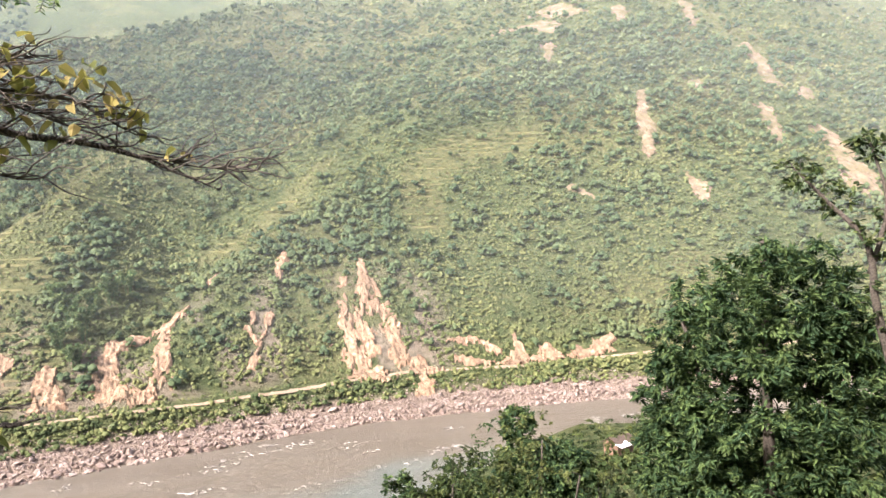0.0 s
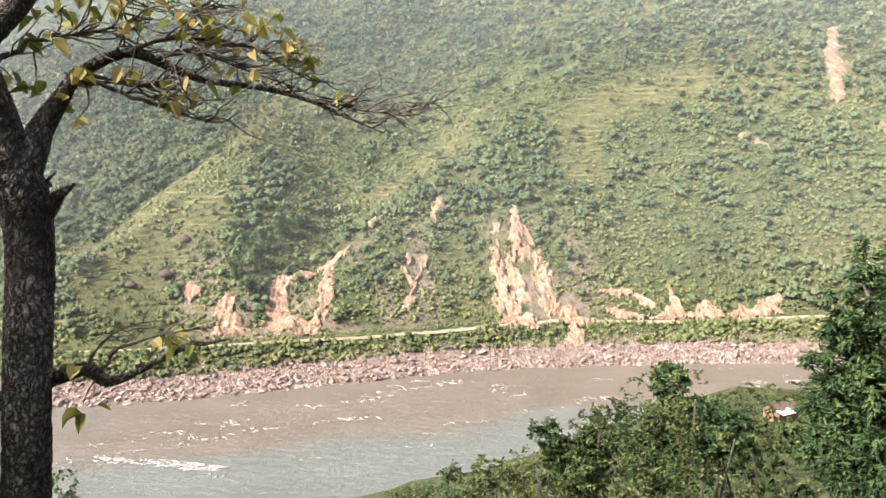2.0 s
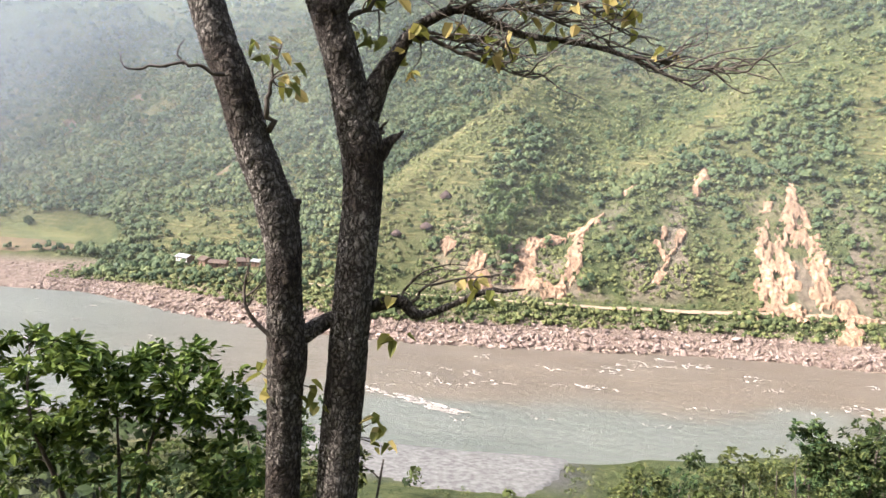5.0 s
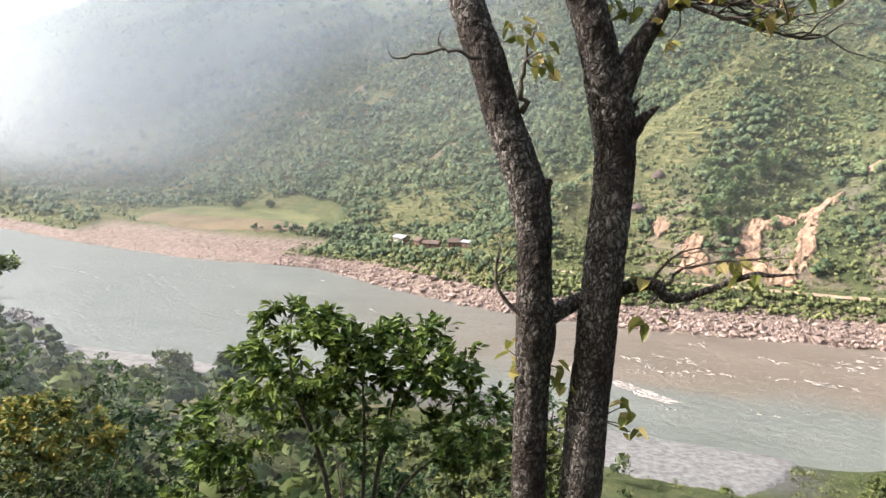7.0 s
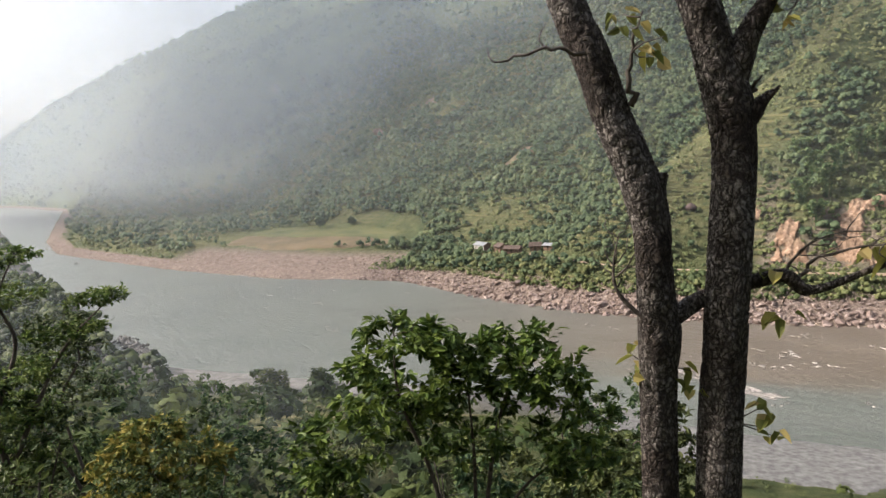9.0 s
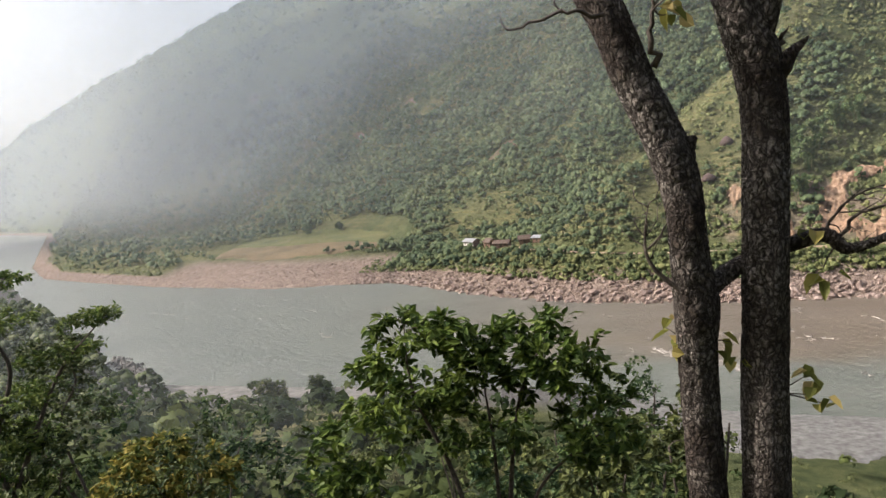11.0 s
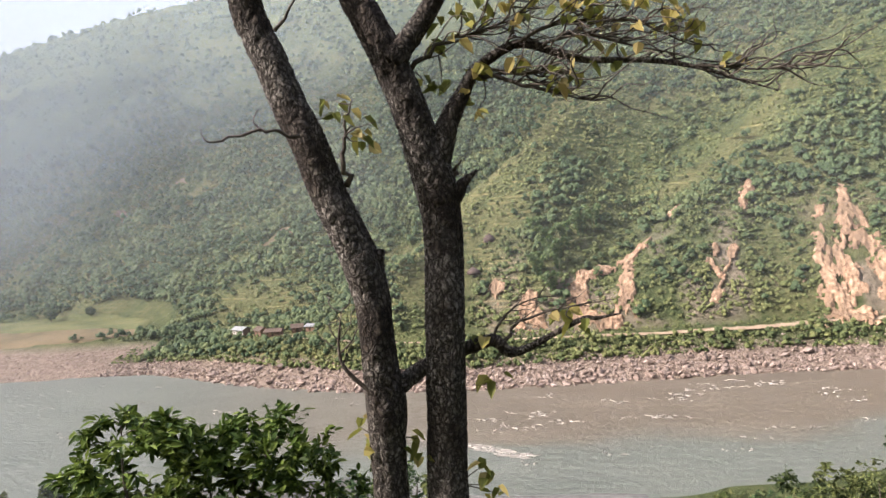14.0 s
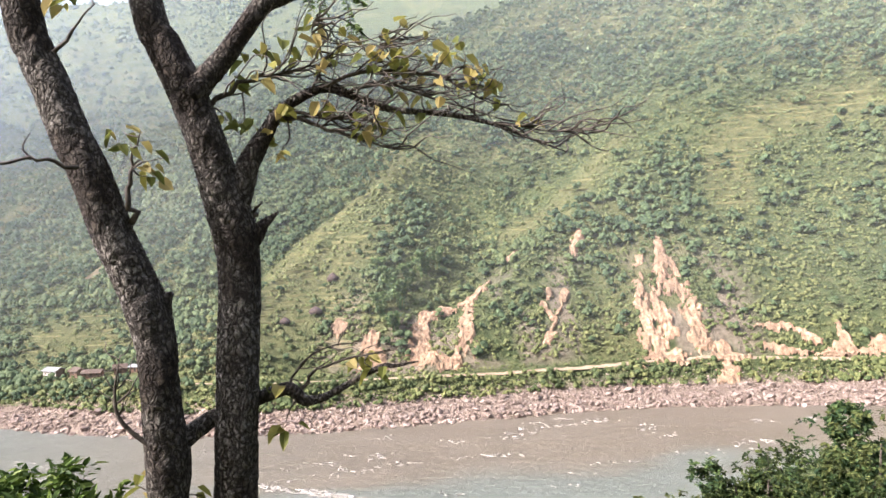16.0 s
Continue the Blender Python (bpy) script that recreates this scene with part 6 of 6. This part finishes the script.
def roof_slab(pile, x0, x1, y0, y1, z_eave, z_ridge, thick=0.08, waves=0):
    """A gabled roof with its ridge along x, real thickness; waves: corrugations along the eave."""
    n = max(2, waves * 4 + 1)
    xs = np.linspace(x0, x1, n)
    wob = (0.03 * np.cos(np.arange(n) * np.pi / 2)) if waves else np.zeros(n)
    ym = (y0 + y1) / 2
    rows = []
    for dz in (0, -thick):
        for yy, zz in ((y0, z_eave), (ym, z_ridge), (y1, z_eave)):
            rows.append(np.stack([xs, np.full(n, yy), zz + wob + dz], -1))
    v = np.concatenate(rows)
    k = np.arange(n - 1)
    f = []
    for a, b in ((0, 1), (1, 2)):
        f.append(np.stack([a * n + k, a * n + k + 1, b * n + k + 1, b * n + k], -1))
        f.append(np.stack([(a + 3) * n + k, (b + 3) * n + k, (b + 3) * n + k + 1, (a + 3) * n + k + 1], -1))
    for a in (0, 2):
        f.append(np.stack([a * n + k, (a + 3) * n + k, (a + 3) * n + k + 1, a * n + k + 1], -1))
    for e in (0, n - 1):
        f.append(np.array([(e, n + e, 4 * n + e, 3 * n + e), (n + e, 2 * n + e, 5 * n + e, 4 * n + e)]))
    pile.add(v, np.concatenate(f))


def gable_walls(pile, x0, x1, y0, y1, z0, z1, z_ridge, thick=0.25):
    box(pile, x0, x1, y0, y0 + thick, z0, z1)
    box(pile, x0, x1, y1 - thick, y1, z0, z1)
    for xa in (x0, x1 - thick):
        ym = (y0 + y1) / 2
        v = [(x, y, z) for x in (xa, xa + thick) for y, z in ((y0 + thick, z0), (y1 - thick, z0), (y1 - thick, z1), (ym, z_ridge), (y0 + thick, z1))]
        pile.add(v, [(0, 1, 6, 5), (1, 2, 7, 6), (2, 3, 8, 7), (3, 4, 9, 8), (4, 0, 5, 9)])
        pile.f.append(np.array([(0, 4, 3), (0, 3, 2), (0, 2, 1), (5, 8, 9), (5, 7, 8), (5, 6, 7)]) + pile.n - 10)


M_TIN = plain("weathered_tin_roof", [(0.3, (0.17, 0.18, 0.19)), (0.6, (0.25, 0.265, 0.275)), (0.8, (0.31, 0.31, 0.31))], 0.9, 0.6, 0.0)
M_LIME = plain("limewashed_wall", [(0.3, (0.42, 0.40, 0.37)), (0.6, (0.58, 0.56, 0.53))], 1.2, 0.9, 0.02)
M_MUD = plain("mud_plaster_wall", [(0.3, (0.12, 0.075, 0.055)), (0.7, (0.22, 0.145, 0.105))], 1.0, 0.95, 0.03)
M_THATCH = plain("grey_brown_thatch", [(0.3, (0.06, 0.043, 0.035)), (0.7, (0.13, 0.098, 0.08))], 2.5, 0.95, 0.08, stretch=(1, 1, 0.3))
M_DARKWOOD = plain("dark_weathered_wood", [(0.3, (0.05, 0.035, 0.025)), (0.7, (0.13, 0.09, 0.065))], 3.0, 0.9, 0.01)
M_CLOTH = plain("white_sheet", [(0.3, (0.70, 0.69, 0.66)), (0.7, (0.82, 0.81, 0.79))], 2.0, 0.8, 0.02)
M_RICK = plain("dark_straw", [(0.3, (0.05, 0.036, 0.034)), (0.7, (0.11, 0.082, 0.075))], 2.0, 0.95, 0.1)


def house(label, x, y, turn, size, wall, wall_top, roof_material, corrugated=0, door=True, windows=2, z=None):
    w, d, h, ridge = size
    z = float(land(x, y)) - 0.1 if z is None else z
    root = thing("house", None, label, "house", group="houses by the track", at=pose(x, y, z, 0, 0, turn))
    pile = Pile()
    gable_walls(pile, -w / 2, w / 2, -d / 2, d / 2, -1.0, h, ridge - 0.12)
    part("wall", pile.mesh("wall", wall, False), root)
    if wall_top:
        pile = Pile()
        box(pile, -w / 2 - 0.02, w / 2 + 0.02, -d / 2 - 0.03, -d / 2 + 0.1, h * 0.45, h - 0.05)
        part("upper_wall", pile.mesh("upper_wall", wall_top), root, "whitewashed upper wall")
    pile = Pile()
    roof_slab(pile, -w / 2 - 0.5, w / 2 + 0.5, -d / 2 - 0.7, d / 2 + 0.7, h - 0.1, ridge, 0.09, corrugated)
    part("roof", pile.mesh("roof", roof_material), root)
    if door:
        pile = Pile()
        box(pile, -0.45, 0.45, -d / 2 - 0.07, -d / 2 - 0.035, 0.1, 1.9)
        part("door", pile.mesh("door", M_DARKWOOD), root)
    for k in range(windows):
        cx = (-0.32 + 0.64 * k / max(1, windows - 1)) * w
        pile = Pile()
        box(pile, cx - 0.35, cx + 0.35, -d / 2 - 0.07, -d / 2 - 0.035, h * 0.55, h * 0.55 + 0.7)
        part("window", pile.mesh("window", M_DARKWOOD), root)
    for k in range(3):
        cx = (-0.45 + 0.45 * k) * w
        pile = Pile()
        tube(pile, [(cx, -d / 2 - 0.6, -1.0, 0.07), (cx, -d / 2 - 0.6, h - 0.25, 0.06)], 6)
        part("post", pile.mesh("post", M_DARKWOOD), root)
    return root


house("white-walled house with a pale tin roof", -162, 269, -24, (7.2, 4.2, 3.6, 4.7), M_MUD, M_LIME, M_TIN, 12)
house("low mud house with a weathered thatched roof", -151.0, 265.8, -34, (5.4, 3.6, 2.3, 3.6), M_MUD, None, M_THATCH)
house("long low mud shed with a dull thatched roof", -142.0, 260.0, 6, (6.6, 3.4, 2.0, 3.1), M_MUD, None, M_THATCH, windows=3)
house("small mud hut with a sagging thatched roof", -132.5, 262.0, 24, (4.4, 3.2, 2.1, 3.5), M_MUD, None, M_THATCH, windows=1)
house("small shed with a shiny tin roof among trees", -126, 262, -10, (4.2, 3.0, 2.2, 3.0), M_MUD, None, M_TIN, 8, windows=1)
house("open hut with a rust-brown roof near the river", 98, 142, 20, (6.2, 4.0, 2.4, 3.9), M_MUD, None, M_THATCH, windows=0, door=False)
house("lone farmhouse high on the misty mountain", -666, 640, -40, (11, 6, 3.5, 5.5), M_MUD, M_LIME, M_TIN, 0)
house("small farmhouse beside a slip on the mountain", -634, 652, -35, (8, 5, 3.0, 5), M_MUD, None, M_TIN, 0)


def awning(x, y, z, turn):
    """A white sheet stretched on four poles, sagging in the middle."""
    root = thing("awning", None, "white sheet awning on thin poles beside the hut", "awning", at=pose(x, y, z, 0, 0, turn))
    gx, gy = np.meshgrid(np.linspace(-2.2, 2.2, 9), np.linspace(-1.2, 1.2, 7), indexing="ij")
    gz = 2.1 - 0.22 * (1 - (gx / 2.2) ** 2) * (1 - (gy / 1.2) ** 2) + 0.35 * gy / 1.2
    v = np.concatenate([np.stack([gx, gy, gz], -1).reshape(-1, 3), np.stack([gx, gy, gz - 0.03], -1).reshape(-1, 3)])
    i, j = np.meshgrid(np.arange(8), np.arange(6), indexing="ij")
    q = np.stack([i * 7 + j, (i + 1) * 7 + j, (i + 1) * 7 + j + 1, i * 7 + j + 1], -1).reshape(-1, 4)
    part("sheet", mesh_of("sheet", v, np.concatenate([q, q[:, ::-1] + 63]), M_CLOTH, True), root)
    for sx in (-2.15, 2.15):
        for sy in (-1.15, 1.15):
            pile = Pile()
            tube(pile, [(sx, sy, -0.6, 0.05), (sx, sy, 2.12 + 0.33 * sy / 1.2, 0.04)], 6)
            part("pole", pile.mesh("pole", M_DARKWOOD), root)


awning(96.8, 138.6, float(land(96.8, 138.6)), 20)


def rick(x, y, r, h):
    """A straw rick: domed, shaggy, with a pole through the top."""
    rng = np.random.RandomState(int(abs(x)))
    root = thing("straw_rick", None, "dark domed straw rick on a terraced slope", "haystack", group="straw ricks", at=(x, y, float(land(x, y)) - 0.3))
    a, s = np.linspace(0, 2 * np.pi, 18, endpoint=False), np.linspace(0, 1, 9)
    prof = r * np.array([0.8, 0.95, 1.0, 1.0, 0.94, 0.8, 0.6, 0.34, 0.05])
    rr = prof[:, None] * (1 + 0.12 * (rng.rand(9, 18) - 0.5))
    v = np.stack([rr * np.cos(a), rr * np.sin(a), np.broadcast_to((s * h)[:, None], rr.shape) + 0.1 * rng.rand(9, 18)], -1).reshape(-1, 3)
    i, j = np.meshgrid(np.arange(8), np.arange(18), indexing="ij")
    j2 = (j + 1) % 18
    part("straw", mesh_of("straw", v, np.stack([i * 18 + j, i * 18 + j2, (i + 1) * 18 + j2, (i + 1) * 18 + j], -1).reshape(-1, 4), M_RICK, True), root)
    pile = Pile()
    tube(pile, [(0, 0, h - 0.4, 0.08), (0.05, 0, h + 0.7, 0.05)], 6)
    part("pole", pile.mesh("pole", M_DARKWOOD), root)


rick(-56.3, 290.5, 2.4, 3.6)
rick(-60.7, 275.3, 2.6, 3.0)
rick(-71, 268, 2.0, 2.6)


def bamboo(x, y, height, count, seed):
    rng = np.random.RandomState(seed)
    root = lit_root("bamboo_clump", "tall feathery bamboo clump in a gully", "bamboo", x, y, "bamboo clumps")
    pile, c, r = Pile(), [], []
    for k in range(count):
        a, d = rng.uniform(0, 6.28), rng.uniform(0.2, 1.0)
        h = height * rng.uniform(0.65, 1.0)
        bx, by = math.cos(a) * d * 1.2, math.sin(a) * d * 1.2
        ox, oy = math.cos(a) * h * 0.32 * d, math.sin(a) * h * 0.32 * d
        line = smooth_line([(bx, by, -0.5, 0.08), (bx + ox * 0.25, by + oy * 0.25, h * 0.55, 0.06), (bx + ox * 0.6, by + oy * 0.6, h * 0.9, 0.03), (bx + ox, by + oy, h * 0.95, 0.01)], 5)
        tube(pile, line, 5)
        for q in line[4:]:
            c.append(q[:3])
            r.append(0.35 + 0.55 * rng.rand())
    part("canes", pile.mesh("canes", M_BAMBOO, True), root)
    v, f = clump_cards(rng, np.array(c), np.array(r), 9, np.array(r) * 0.85, 1.0)
    part("foliage", toned(mesh_of("foliage", v, f, M_BAMBOO), np.repeat(rng.rand(len(v) // 4), 4)), root)


for k, (bx, by, bh, bn) in enumerate([(-27, 274, 13, 22), (-32, 281, 12, 20), (-24, 284, 11, 18), (-34, 270, 10, 16), (-19, 292, 11, 18), (-29, 263, 9, 16), (-13, 299, 10, 16), (-37, 290, 9, 14)]):
    bamboo(bx, by, bh, bn, 50 + k)


def foam():
    """Broken crests and streaks of white water."""
    rng = np.random.RandomState(61)
    pile = Pile()

    def crest_at(x, y, length, width, turn):
        n = 7
        s = np.linspace(-1, 1, n)
        bend = rng.uniform(-0.45, 0.45)
        cx, cy = s * length / 2, bend * length * s * s + 0.06 * length * rng.randn(n)
        w = width * (1 - s * s) * rng.uniform(0.4, 1.2, n) + 0.02
        ca, sa = math.cos(turn), math.sin(turn)
        rows = []
        for off, z in ((-1, 0.10), (0, 0.36), (1, 0.10)):
            px, py = cx, cy + off * w
            rows.append(np.stack([x + px * ca - py * sa, y + px * sa + py * ca, np.full(n, z) + 0.08 * rng.rand(n)], -1))
        k = np.arange(n - 1)
        pile.add(np.concatenate(rows), np.concatenate([np.stack([k, k + 1, n + k + 1, n + k], -1), np.stack([n + k, n + k + 1, 2 * n + k + 1, 2 * n + k], -1)]))

    line = smooth_line([q for q in FAR_BANK if -560 < q[0] < 300], 20)
    for k in range(760):
        i = rng.randint(0, len(line))
        if line[i, 0] < -70 and rng.rand() < 0.85:
            continue
        d = np.clip(rng.gamma(4.5, 7.5), 3, 66)
        x, y = line[i, 0] + rng.randn() * 3, line[i, 1] - d
        if vnoise(np.array(x / 16), np.array(y / 7)) < 0.56:
            continue
        for n in range(rng.randint(2, 7)):
            crest_at(x + rng.randn() * 1.7, y + rng.randn() * 1.1, 0.3 + rng.gamma(1.4, 0.5), rng.uniform(0.03, 0.13), rng.uniform(-1.2, 1.2))
    for k in range(70):
        s = rng.rand()
        crest_at(-52 + 24 * s + rng.randn(), 164 - 9 * s + rng.randn() * 0.8, rng.uniform(0.8, 3.2), rng.uniform(0.06, 0.25), rng.uniform(-0.6, 0.1))
    for k in range(30):
        crest_at(-27 + rng.randn() * 2.0, 153.5 + rng.randn() * 0.6, rng.uniform(1.2, 3.4), rng.uniform(0.15, 0.4), rng.uniform(-0.2, 0.3))
    for k in range(40):
        crest_at(rng.uniform(-430, -120), rng.uniform(0, 1) * 60 + 165, rng.uniform(0.6, 2.5), rng.uniform(0.04, 0.15), rng.uniform(-0.4, 0.4))
    M = plain("white_water", [(0.3, (0.17, 0.157, 0.143)), (0.6, (0.32, 0.305, 0.285))], 1.5, 0.6, 0.05)
    tagged(thing("river_foam", pile.mesh("river_foam", M, True), "broken white crests on the fast water", "foam"), kind="stuff")


foam()
